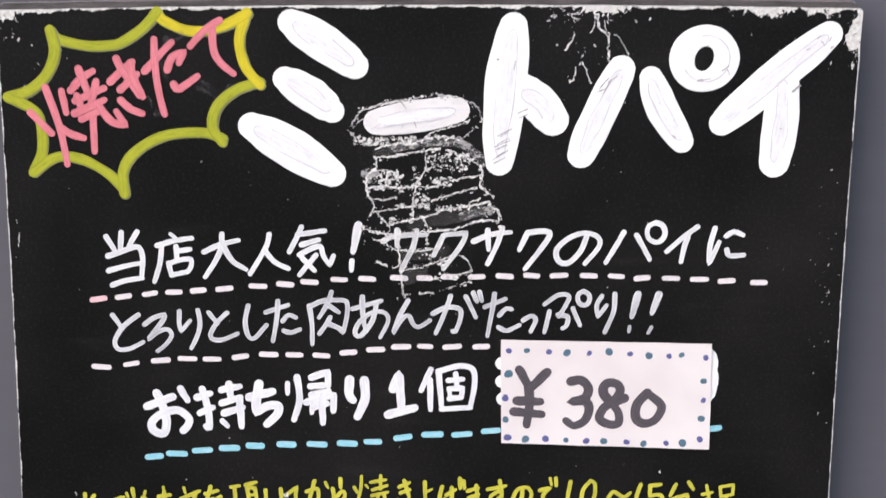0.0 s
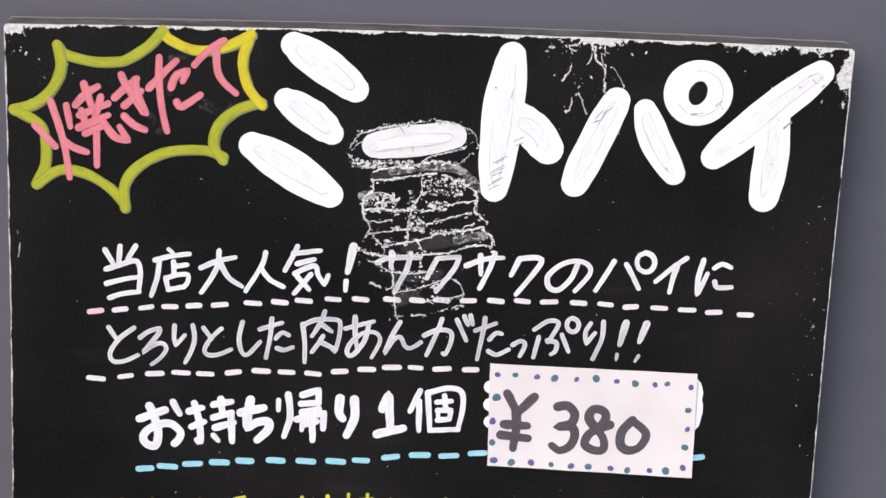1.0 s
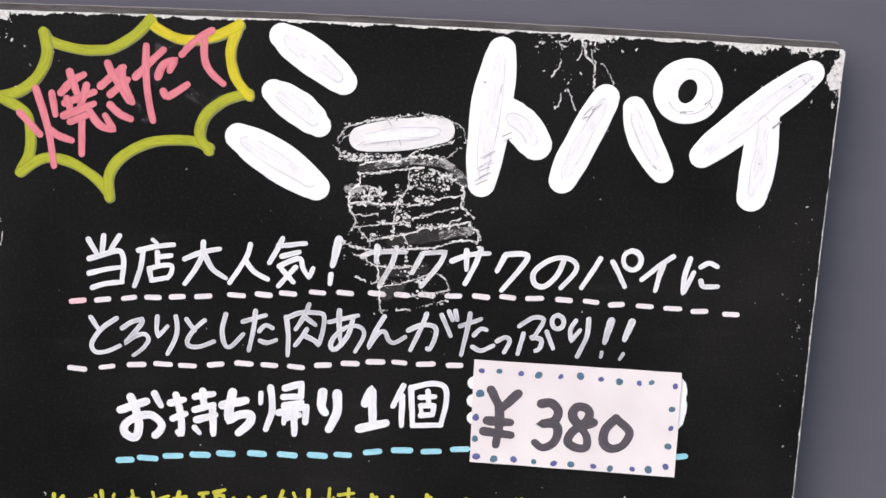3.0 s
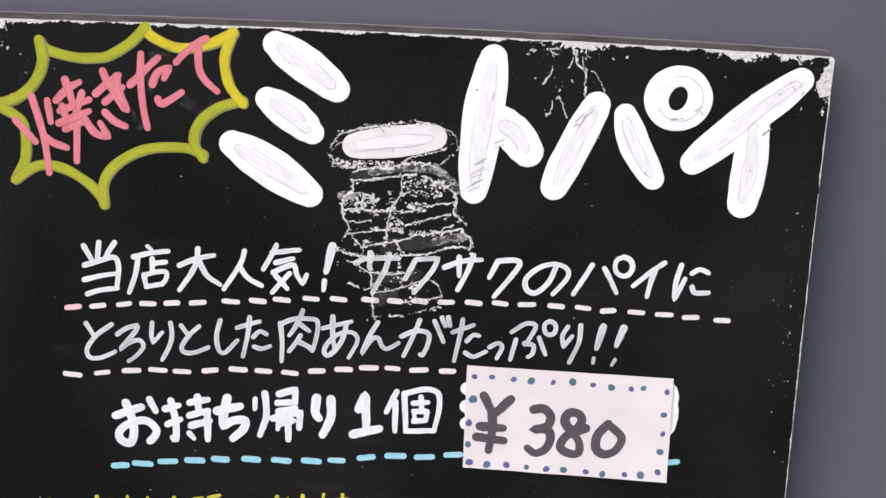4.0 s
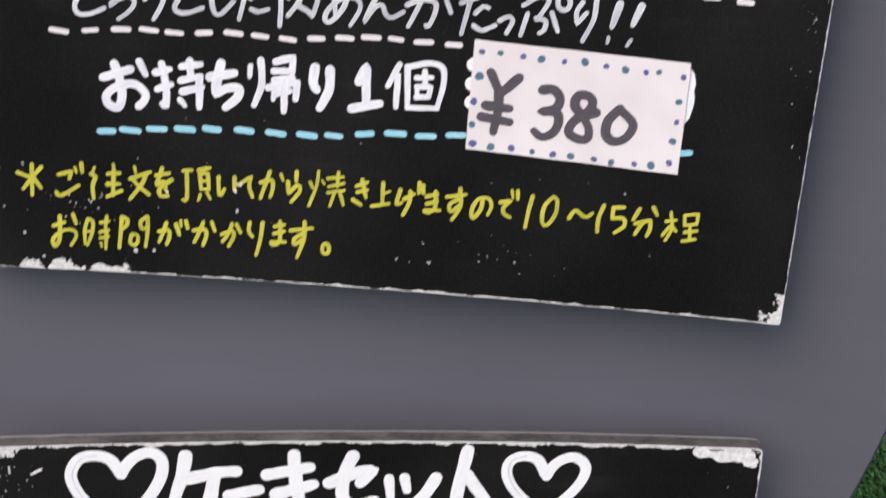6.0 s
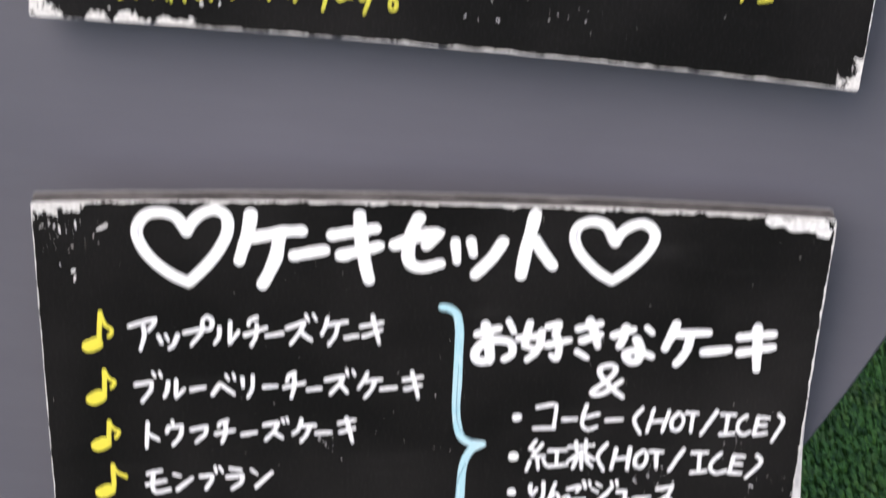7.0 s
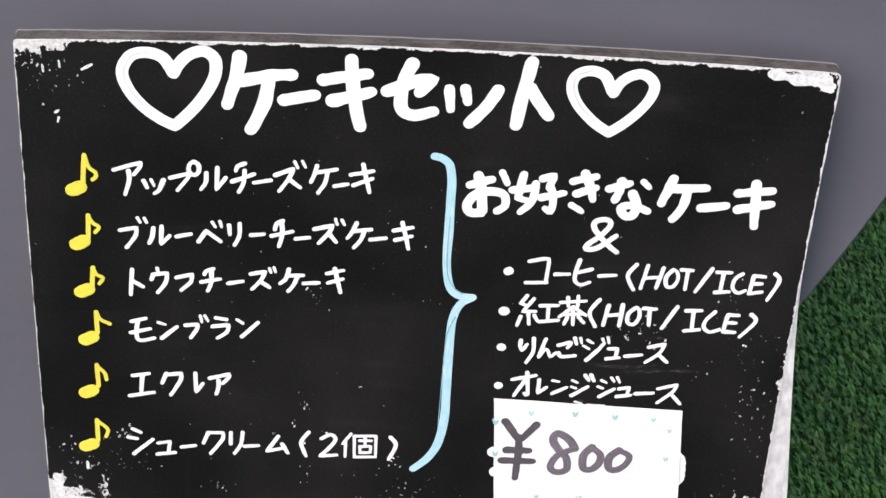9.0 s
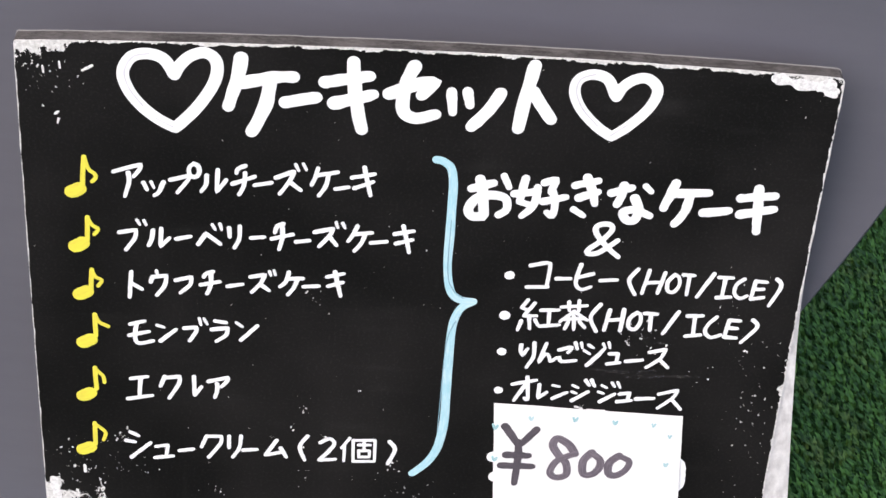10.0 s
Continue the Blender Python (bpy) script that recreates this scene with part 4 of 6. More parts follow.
def menu_board(m, face, edges, seed, label, thick, corner=0.0018):
    board = new("menu_board")
    board.matrix_world = m
    tagged(board, label, "menu board", "menu boards on the sign")
    outline = board_outline(edges, corner, 0.0004, seed)
    part("core", prism(outline, 0.0006, thick - 0.0008), CORE, board, "grey-brown foam core of the board")
    part("face_sheet", prism(outline, 0.0, 0.0006), face, board, "black paper face worn white at its edges")
    part("back_sheet", prism([(x * 1.0015, z * 1.0015) for x, z in outline], thick - 0.0008, thick), BACK, board, "greyed paper back")
    # foam pads that hold it off the panel
    to_sign = SIGN.inverted() @ m
    for sx in (-0.15, 0.15):
        for sz in (-0.1, 0.1):
            gap = PANEL_Y - (to_sign @ Vector((sx, thick, sz))).y
            ring = [(sx + 0.015 * math.cos(a * math.pi / 8), sz + 0.015 * math.sin(a * math.pi / 8)) for a in range(16)]
            part("mounting_pad", prism(ring, thick, thick + gap + 0.001), PAD, board)
    return board


# ---- ground ----
PANEL_Y = 0.0285
bm = bmesh.new()
R = 500
corner = [bm.verts.new(p) for p in ((-R, -R, 0), (R, -R, 0), (R, R, 0), (-R, R, 0))]
bm.faces.new(corner)
tagged(link("ground", bm, GROUND), "green artificial turf ground", "ground", kind="structure")

# ---- grey sign panel ----
right = smooth([(20, -742), (75, -657), (132, -559), (190, -462), (227, -391), (258, -320), (282, -250), (297, -180), (304, -100), (306, 0), (306, 250)], 12)
outline = [(p.x / 1000, p.y / 1000) for p in right]
for k in range(7):
    a = radians(15 * k)
    outline.append((0.266 + 0.04 * math.cos(a), 0.31 + 0.04 * math.sin(a)))
for k in range(7):
    a = radians(90 + 15 * k)
    outline.append((-0.42 + 0.04 * math.cos(a), 0.31 + 0.04 * math.sin(a)))
outline += [(-0.46, 0.0), (-0.46, -0.4), (-0.46, -0.742)]
sign_panel = new("sign_panel")
sign_panel.matrix_world = SIGN
tagged(sign_panel, "slate-grey painted sign panel leaning back on green turf", "sign panel")
part("panel_sheet", prism(outline, PANEL_Y, PANEL_Y + 0.018, 0.002), GREY, sign_panel)

# ---- upper board: meat pie ----
upper = menu_board(SIGN, FACE_UPPER, UPPER_EDGES, 3, "black menu board with white Japanese meat pie lettering and worn edges", 0.0172)


def scored(bm, x, z, length, angle, width=0.5, mat=2):
    """A short dark scratch through the white paint; angle in degrees."""
    c, q = math.cos(radians(angle)) * length / 2, math.sin(radians(angle)) * length / 2
    brush(bm, [(x - c, z - q), (x, z + 0.15), (x + c, z + q)], width, 0.42, uneven=0.9, height=0.02, mat=mat)


def fat_letter(board, strokes, label, ink=None, scores=(), ring=None):
    """A thick rounded title letter: an outline drawn with the pen and filled in by hand, so that a faint loop stays inside."""
    bm = bmesh.new()
    rng = random.Random(int(strokes[0][0][0][0] * 10))
    for k, (pts, w, belly) in enumerate(strokes):
        a, b = Vector(pts[0]), Vector(pts[-1])
        d = (b - a).normalized() * w * belly * 0.25
        brush(bm, [tuple(a - d), *pts[1:-1], tuple(b + d)], w * 1.02, 0.05 + 0.03 * k, belly, uneven=0.05, height=0.08, sway=0.05)
        d.normalize()
        side = Vector((-d.y, d.x)) * w * 0.2
        mid = Vector(pts[1])
        loop = []
        for n in range(14):
            t = n / 14 * 2 * math.pi
            f = 0.5 - 0.5 * math.cos(t)
            p = (1 - f) ** 2 * (a - d * 0.5) + 2 * f * (1 - f) * (2 * mid - (a + b) / 2) + f * f * (b + d * 0.5)
            loop.append(tuple(p + side * math.copysign(abs(math.sin(t)) ** 0.6, math.sin(t)) * rng.uniform(0.75, 1.15)))
        # filling, a little thinner than the outline
        brush(bm, [tuple(a.lerp(mid, 0.12)), tuple(mid), tuple(b.lerp(mid, 0.1))], w * 0.36, 0.16 + 0.03 * k, 0.3, uneven=0.4, height=0.02, mat=3)
        start = rng.randint(0, 13)
        n = rng.randint(7, 10)
        line = [loop[(start + q) % 14] for q in range(n)]
        brush(bm, line, rng.uniform(0.45, 0.7), 0.24 + 0.03 * k, uneven=0.8, height=0.02, mat=1)
        line = [loop[(start + n + q) % 14] for q in range(13 - n)]
        if len(line) > 2:
            brush(bm, line, 0.35, 0.24 + 0.03 * k, uneven=0.9, height=0.02, mat=1)
        for _ in range(3):
            p = a.lerp(b, rng.random()) + side * rng.uniform(-1.6, 1.6)
            scored(bm, p.x, p.y, rng.uniform(0.3, 1.2), rng.uniform(0, 180), 0.35, 1)
    if ring:
        cx, cz, r, hx, hz, lean = ring
        n, rows, layer = 40, [], bm.loops.layers.uv.verify()
        c, q = math.cos(radians(lean)), math.sin(radians(lean))
        for i in range(n):
            t = 2 * math.pi * i / n
            wob = 1 + 0.025 * noise.noise((math.cos(t) * 1.5, math.sin(t) * 1.5, 4.0))
            o = Vector((cx + r * wob * math.cos(t), cz + r * 0.98 * wob * math.sin(t)))
            h = Vector((cx + hx * math.cos(t) * c - hz * math.sin(t) * q, cz + hx * math.cos(t) * q + hz * math.sin(t) * c))
            rows.append([bm.verts.new((p.x / 1000, y / 1000, p.y / 1000)) for p, y in
                         ((o, 0.1), (o.lerp(h, 0.05), -0.2), (h.lerp(o, 0.05), -0.2), (h, 0.1))])
        for i in range(n):
            u, v = rows[i], rows[(i + 1) % n]
            for k in range(3):
                face = bm.faces.new((u[k], v[k], v[k + 1], u[k + 1]))
                for loop, e in zip(face.loops, ((k, i), (k, i + 1), (k + 1, i + 1), (k + 1, i))):
                    loop[layer].uv = ((0, 0.05, 0.95, 1)[e[0]], 2.4 * e[1])
        arc = [(cx + 1 + r * 0.66 * math.cos(radians(t)), cz + r * 0.66 * math.sin(radians(t))) for t in range(-150, 120, 18)]
        brush(bm, arc, 0.6, 0.24, uneven=0.8, height=0.02, mat=1)
    made = part("title_letter", bm, [ink or TITLE_WHITE, GREY_LINE, SCORE, FILL], board, label)
    for score in scores:
        bm = bmesh.new()
        scored(bm, *score[:5], mat=0)
        part("scratch", bm, GREY_LINE if len(score) > 5 else SCORE, made, "fine dark scratch through the white paint" if score == scores[0] else "")
    return made


fat_letter(upper, [([(-66.6, 148.2), (-53.2, 139.6), (-38.4, 128.7)], 18.4, 0.26),
                   ([(-69.8, 120.4), (-59.4, 113.8), (-49.7, 106.1)], 17.6, 0.3),
                   ([(-86.1, 96.6), (-68.2, 86.0), (-50.4, 74.4)], 20.4, 0.32)], "large white rounded title letter")
fat_letter(upper, [([(-25.9, 99.8), (-7.3, 102.6), (11.3, 105.3)], 16.4, 0.18)], "dirty white title dash ringed by torn tape", DASH_WHITE,
           scores=[(-10.2, 99.3, 23, 7, 0.35, 1), (1.2, 101.6, 12, 5, 0.3, 1), (-14.0, 98.0, 2.6, 70, 0.5, 1), (-8.0, 98.3, 2.6, 110, 0.5), (-13.6, 107.9, 4.0, -55, 0.55), (-21.7, 97.2, 9, 10, 0.3, 1), (9.8, 104.3, 4, -40, 0.3, 1), (-27.2, 97.5, 5, 35, 0.3, 1)])
hatch = [(33.5 + 0.35 * n, 80.0 + 2.1 * n + 0.8 * math.sin(n * 2.3), 6.5 + 2.5 * math.sin(n * 1.9), 28 + 5 * math.sin(n * 1.3), 0.3 + 0.12 * math.sin(n * 2.7)) for n in range(8)] + [(32.0, 131.0, 0.5, 0, 0.9), (40.3, 128.0, 4.0, 80, 0.6), (44.5, 105.0, 5.0, 25, 0.4), (45.0, 102.5, 4.0, 25, 0.4)]
fat_letter(upper, [([(39.2, 145.3), (35.8, 114.1), (33.8, 81.0)], 20.6, 0.32), ([(45.0, 115.1), (52.7, 108.6), (58.8, 101.1)], 18.6, 0.12)], "large white rounded title letter with scratches", scores=hatch)
hatch = [(84.0, 119.0, 7.0, 50, 0.4), (85.5, 117.0, 7.5, 62, 0.45), (83.0, 115.5, 4.0, 20, 0.4), (88.0, 121.0, 5.0, 35, 0.4), (131.0, 120.6, 2.2, 10, 0.9), (134.0, 121.0, 4.0, 12, 0.4),
         (143.2, 126.5, 4.0, 40, 0.5), (144.5, 125.0, 3.0, -60, 0.45), (119.5, 92.0, 2.0, -40, 0.5)]
fat_letter(upper, [([(91.8, 125.1), (83.0, 105.2), (74.3, 84.0)], 17.2, 0.2), ([(107.4, 120.8), (113.0, 105.9), (123.0, 90.7)], 15.4, 0.24)],
           "large white rounded title letter with a ring", scores=hatch, ring=(132.5, 131.3, 17.4, 4.3, 6.1, -18))
hatch = [(190.0, 139.0, 3.0, -50, 0.45), (193.5, 141.0, 2.2, 70, 0.5), (188.0, 142.0, 2.0, 30, 0.5), (194.5, 137.0, 1.6, 40, 0.6), (183.0, 136.0, 1.2, 20, 0.5), (178.5, 116.5, 4.5, 42, 0.9), (172.0, 96.0, 0.8, 0, 0.5)]
fat_letter(upper, [([(191.9, 142.4), (168.5, 122.5), (144.0, 99.9)], 18.2, 0.26), ([(171.9, 120.4), (171.7, 98.4), (169.9, 79.4)], 17.4, 0.1)], "large white rounded title letter with scratches", scores=hatch)

# burst frame with its pink words
bm = bmesh.new()
spikes = [((-183.2, 145.1), (-179.7, 140.9), (-166.9, 137.9), (-155.5, 137.8), (-149.2, 139.3), (-138.9, 146.2), (-131.8, 154.3)),
          ((-131.8, 154.3), (-128.8, 150.0), (-115.9, 144.8), (-101.7, 146.9), (-89.0, 153.3)),
          ((-89.0, 153.9), (-92.6, 143.4), (-92.4, 134.2), (-89.7, 126.4), (-83.4, 118.5)),
          ((-83.7, 119.9), (-95.8, 115.3), (-104.8, 106.9), (-107.1, 97.3), (-102.5, 89.5)),
          ((-102.5, 91.5), (-112.3, 94.5), (-130.6, 92.8), (-145.0, 84.6), (-151.3, 75.0), (-151.3, 63.4)),
          ((-151.8, 66.0), (-159.1, 73.8), (-169.7, 80.3), (-180.0, 82.4), (-187.7, 80.0), (-195.0, 74.2)),
          ((-194.4, 75.6), (-190.5, 83.9), (-189.9, 94.9), (-192.8, 105.3), (-205.1, 112.1)),
          ((-205.1, 112.1), (-194.1, 116.0), (-185.5, 124.3), (-181.7, 134.9), (-183.2, 145.4))]
for k, line in enumerate(spikes):
    brush(bm, [(x + 0.55, z - 0.5) for x, z in line], 5.3, 0.02, uneven=0.2, mat=2)
    brush(bm, list(line), 5.1, 0.05 + 0.03 * k, uneven=0.12, mat=1 if k in (1, 2) else 0)
burst = part("burst_frame", bm, [LIME, GOLD, DULL_LIME], upper, "lime-yellow spiky burst outline drawn in marker")
for sign, box in (
        ("焼2", (-172, 102.2, 45.7, 47.7)),
        ("き2", (-147.8, 117.6, 15.3, 27.1)),
        ("た3", (-126.1, 122.2, 25.2, 37)),
        ("て2", (-106.2, 137, 20.3, 26.1))):
    bm = bmesh.new()
    letter(bm, sign, box, 3.9, 0.36)
    part("pink_letter", bm, PINK, burst, "pink slanted Japanese letter in marker")

text_line(upper, "当 店 大 人 気 ！ サ ク", 2.75, WHITE_SOFT, "white handwritten first line of text", (
    (-152.5, 29.3, 17.7, 28), (-128.6, 29.6, 19.4, 25.1), (-102.7, 30.7, 20.8, 22.4), (-80.8, 31.4, 19.1, 20.7), (-59.6, 33.1, 22, 25.2),
    (-37.9, 34.6, 3.7, 23.6), (-13.2, 33.2, 21.6, 21.1), (9.6, 33, 16.2, 18.8),), faded="サ ク")
text_line(upper, "サ2 ク2 の パ イ に", 2.75, WHITE_SOFT, "white handwritten first line of text", (
    (30.6, 35.4, 18.5, 18.7), (51.9, 33.2, 15.1, 20), (73.8, 34.1, 21.3, 16.2), (102.6, 37, 29.3, 21), (125.9, 36, 15, 18.5),
    (148.7, 35.2, 17.4, 18.6),))
text_line(upper, "と ろ り と2 し た 肉 あ ん", 2.5, WHITE_THIN, "thin white handwritten second line of text", (
    (-152.6, -9.9, 14.8, 18.4), (-137.4, -10.4, 13.3, 19.8), (-121.5, -8.6, 10.5, 20.4), (-104.7, -6.9, 14.1, 14.7), (-88.2, -4.7, 10.8, 17.4),
    (-74.5, -4.3, 17, 21.5), (-51.6, -2.8, 19.3, 28.1), (-30.3, -2.4, 18, 21.9), (-9.6, -2.3, 18.7, 17.6),))
text_line(upper, "が た2 っ ぷ り2 ！2 ！3", 2.5, WHITE_THIN, "thin white handwritten second line of text", (
    (13.6, -0.1, 24.6, 22.2), (36.3, -1.4, 17.6, 22.7), (50.2, -6.1, 6.4, 8.3), (69.1, 0.2, 22.7, 21.9), (88.6, -0.6, 9, 20.5),
    (102.9, -0.7, 3.8, 20.2), (113.1, -1.2, 4.7, 20.6),))
text_line(upper, "お 持 ち 帰 り3 １ 個", 4.9, BOLD_WHITE, "bold white handwritten takeaway line", (
    (-134.1, -53.4, 21, 24.9), (-107.4, -50.7, 23, 24.2, 0.78), (-85, -49.7, 14.2, 22.3), (-61.1, -46.2, 23.5, 28.3, 0.75), (-37.4, -46.7, 8.1, 20.4),
    (-14.6, -44.7, 13.4, 22.3), (9, -41.2, 27.3, 24.2, 0.62),))
text_line(upper, "＊ ご 注 文 を 頂 い て か ら 焼", 2.2, PALE_YELLOW, "yellow handwritten note on baking time", (
    (-179.9, -107.9, 11.8, 16.2), (-159.9, -106.1, 12.7, 18.2), (-141.4, -105.8, 15.5, 19.3), (-124.5, -105.3, 9.9, 17.5), (-112.7, -103.5, 7.7, 14.8),
    (-96, -102.8, 14.2, 18.3), (-81.2, -102.8, 8.3, 10.2), (-71.3, -101.9, 7.1, 10.9), (-58.4, -100.4, 11.1, 14.5), (-47.3, -100.2, 6.2, 16.2),
    (-30.5, -100, 17.4, 19.1, 0.85),))
text_line(upper, "き 上 げ ま す の2 で 1 0 〜 12 5 分 程", 2.2, PALE_YELLOW, "yellow handwritten note on baking time", (
    (-13.7, -100.1, 6.8, 13.5), (-3, -100.6, 8.4, 13), (11.6, -101.5, 13.2, 18.2), (23.3, -102.3, 8.1, 11.8), (35, -102.2, 9.2, 17),
    (48.4, -103.4, 9.8, 11.4), (62, -99.7, 8.5, 14.5), (72.6, -103.2, 2, 17.2), (83.1, -101.8, 6.5, 15.6), (99.2, -102.5, 11.6, 4.3),
    (109.4, -103.6, 2, 14.3), (118.7, -103.5, 6.8, 14.3), (132.1, -103.1, 12, 15.9), (150.9, -104.7, 17.4, 15.9, 0.85),))
text_line(upper, "お2 時 間 が2 か2 か3 り4 ま2 す2 。", 2.15, PALE_YELLOW, "yellow handwritten note on waiting time", (
    (-161.5, -134.1, 11.5, 17.9), (-145.4, -133.4, 12.2, 17.4, 0.88), (-126.7, -132.1, 14, 18.1), (-106.7, -130.4, 14.4, 13.8), (-91.1, -129.5, 10.7, 12.8),
    (-77.4, -129.3, 9.5, 12.5), (-65.2, -130.1, 6.7, 17.9), (-53.3, -126.3, 7.2, 13.1), (-41.8, -128.8, 10.7, 19.9), (-28.9, -132.6, 3.6, 5.8),))

dashes(upper, 6.4, 2.75, PALE_PINK, "pale pink marker dash", (
    (-166.6, 7.9), (-154.1, 9.1), (-140.8, 10.6), (-128.8, 11.4), (-116.6, 12.3), (-103.5, 13.1), (-86.7, 14.5), (-73.0, 15.4), (-60.8, 16.6),
    (-45.9, 17.8), (-31.9, 18.2), (-15.9, 18.6), (-3.0, 18.5), (9.3, 19.1), (23.1, 19.1), (37.2, 19.4), (50.8, 19.7), (64.6, 19.7),
    (79.6, 19.5), (93.5, 19.2), (106.6, 18.2), (121.2, 18.0), (135.7, 17.4), (149.5, 16.5), (165.9, 15.6)), first=SOFT_PINK)
dashes(upper, 6.6, 2.75, PALE_PINK, "pale pink marker dash", (
    (-166.9, -28.8), (-151.7, -27.2), (-136.7, -25.4), (-123.2, -24.5), (-110.8, -24.8), (-96.4, -23.6), (-82.0, -22.4), (-69.0, -22.7),
    (-55.4, -23.1), (-41.6, -21.5), (-27.7, -20.0), (-14.8, -18.5), (-2.6, -18.3), (11.1, -18.6), (25.9, -18.6)))
dashes(upper, 7.4, 3.3, BLUE, "light blue marker dash", (
    (-142.1, -78.7), (-130.4, -77.2), (-117.3, -75.4), (-103.3, -74.2), (-90.1, -73.0), (-74.0, -72.3), (-58.2, -72.3), (-42.6, -72.0),
    (-29.4, -71.1), (-13.9, -68.8), (1.3, -67.2), (16.6, -67.2), (31.6, -65.3), (146.5, -64.7)))

# old price painted under the upper card
def covered(board, points, width):
    bm = bmesh.new()
    brush(bm, points, width, 0.05)
    part("covered_price", bm, WHITE, board, "white painted price peeping out under the card")


covered(upper, [(139.5, -27.0), (140.0, -43.0)], 16.0)
for x, z in ((37.0, -27.9), (37.2, -37.6), (37.8, -47.5)):
    covered(upper, [(x, z)], 7.5)


# ---- torn tape on the upper board ----
def torn(bm, points, width, rng, jag=1.0):
    """A crumbly, jagged thread of glue along points (mm)."""
    base = smooth(points, 0.9)
    pts = [(p.x + rng.uniform(-jag, jag) * 0.4, p.y + rng.uniform(-jag, jag) * 0.45) for p in base]
    i = 0
    while i < len(pts) - 2:
        n = rng.randint(2, 6)
        if rng.random() > 0.1:
            brush(bm, pts[i:i + n + 1], width * rng.uniform(0.35, 1.5), 0.34, uneven=0.8, height=0.04)
        i += n


rng = random.Random(11)
tape = new("tape_residue", None)
tape.matrix_world = SIGN
tagged(tape, "torn crumbled remains of clear tape stuck on the black board", "tape residue")
bm = bmesh.new()
for width, line in (
        (0.45, [(-39.6, 94.6), (-36.2, 103.3), (-25.4, 108.5), (-12.4, 110.9), (-2.7, 113.5), (7.2, 112.6), (16.0, 110.8), (22.9, 106.6), (24.3, 100.2)]),
        (0.5, [(-35.7, 104.4), (-25.4, 108.3), (-18.9, 109.7), (-10.2, 110.8), (-1.6, 112.8), (9.4, 112.6), (15.5, 111.1)]),
        (0.6, [(-39.6, 94.6), (-36.5, 99.3), (-33.3, 101.1)]),
        (0.7, [(-39.6, 94.6), (-36.8, 90.8), (-32.3, 88.5), (-27.8, 87.8)]),
        (0.5, [(21.4, 103.7), (16.7, 99.5), (10.2, 97.0), (3.7, 95.5), (-2.8, 92.6)]),
        (0.45, [(21.2, 96.9), (17.1, 92.7), (13.9, 90.6)]),
        (1.0, [(-27.2, 86.1), (-18.0, 88.5), (-8.1, 88.7), (-2.7, 91.2), (6.1, 92.2), (13.9, 90.6)]),
        (0.9, [(-28.1, 81.5), (-16.6, 82.6), (-3.5, 84.9), (5.3, 85.9), (15.5, 82.4), (24.6, 77.1)]),
        (1.0, [(-27.5, 80.9), (-27.3, 76.4), (-31.4, 72.7), (-32.0, 64.6), (-29.4, 59.0), (-28.6, 54.4), (-34.3, 44.8)]),
        (1.0, [(24.6, 77.1), (25.5, 71.9), (24.3, 67.2), (27.6, 63.9), (30.9, 60.6), (29.1, 57.6), (33.9, 52.6), (33.1, 47.8)]),
        (0.9, [(-31.9, 65.8), (-23.6, 66.8), (-14.7, 66.0), (-8.1, 66.9), (0.8, 66.2), (9.5, 69.4), (24.9, 72.5)]),
        (0.6, [(-31.1, 60.1), (-21.1, 59.9), (-16.7, 61.9), (-15.2, 65.4)]),
        (0.7, [(-28.6, 53.2), (-16.4, 55.5), (-5.4, 57.2), (7.7, 61.8), (23.0, 66.0)]),
        (0.9, [(19.0, 58.3), (25.6, 60.9), (27.6, 63.9)]),
        (0.8, [(-21.6, 46.5), (-10.6, 49.4), (1.5, 52.2), (5.9, 54.2), (19.1, 56.5), (29.0, 58.7)]),
        (0.8, [(-33.8, 44.8), (-21.4, 41.9), (-6.9, 43.1), (10.9, 44.5), (24.1, 48.6), (33.0, 48.4)]),
        (0.6, [(-24.6, 38.2), (-15.4, 33.3), (0.3, 33.4), (6.9, 35.5)]),
        (0.7, [(-27.5, 27.4), (-18.4, 24.3), (-14.6, 28.0)]),
        (0.6, [(-14.9, 22.7), (-4.9, 24.3), (7.2, 29.0), (13.9, 30.5), (18.6, 27.1), (21.1, 21.9)]),
        (0.55, [(1.0, 18.0), (11.1, 19.7), (21.1, 22.5)]),
        (0.6, [(-14.3, 9.6), (-4.2, 10.1), (8.1, 13.0), (20.3, 17.1)]),
        (0.7, [(-2.9, 84.4), (-3.0, 75.2), (-7.0, 68.1), (-8.9, 59.9), (-8.9, 50.0)]),
        (0.5, [(-5.8, 65.8), (-2.8, 61.4), (-1.9, 54.4)]),
        (0.6, [(-15.3, 43.3), (-16.1, 36.2), (-15.7, 28.0), (-14.9, 22.7), (-13.8, 9.6)]),
        (0.5, [(-3.4, 49.7), (-1.4, 43.9), (-2.2, 36.8)]),
        (0.5, [(-27.5, 53.3), (-24.5, 49.9), (-20.4, 45.4), (-20.9, 42.5)]),
        (0.6, [(-26.2, 75.3), (-19.5, 74.4), (-15.5, 71.2), (-25.9, 69.3)]),
        (0.5, [(-34.1, 38.9), (-26.8, 38.7), (-20.2, 39.6)])):
    torn(bm, line, width * 0.82, rng, 1.05)
    for p in smooth(line, 1.1):
        if rng.random() < 0.55:
            r = 0.14 + rng.random() ** 3 * 0.6
            x, z = p.x + rng.gauss(0, 0.9), p.y + rng.gauss(0, 0.9)
            brush(bm, [(x, z), (x + rng.uniform(-1, 1) * r * 2, z + rng.uniform(-1, 1) * r)], r * 1.5, 0.3, uneven=0.9, height=0.03)
part("glue_threads", bm, RESIDUE, tape, "white jagged threads of dried glue")
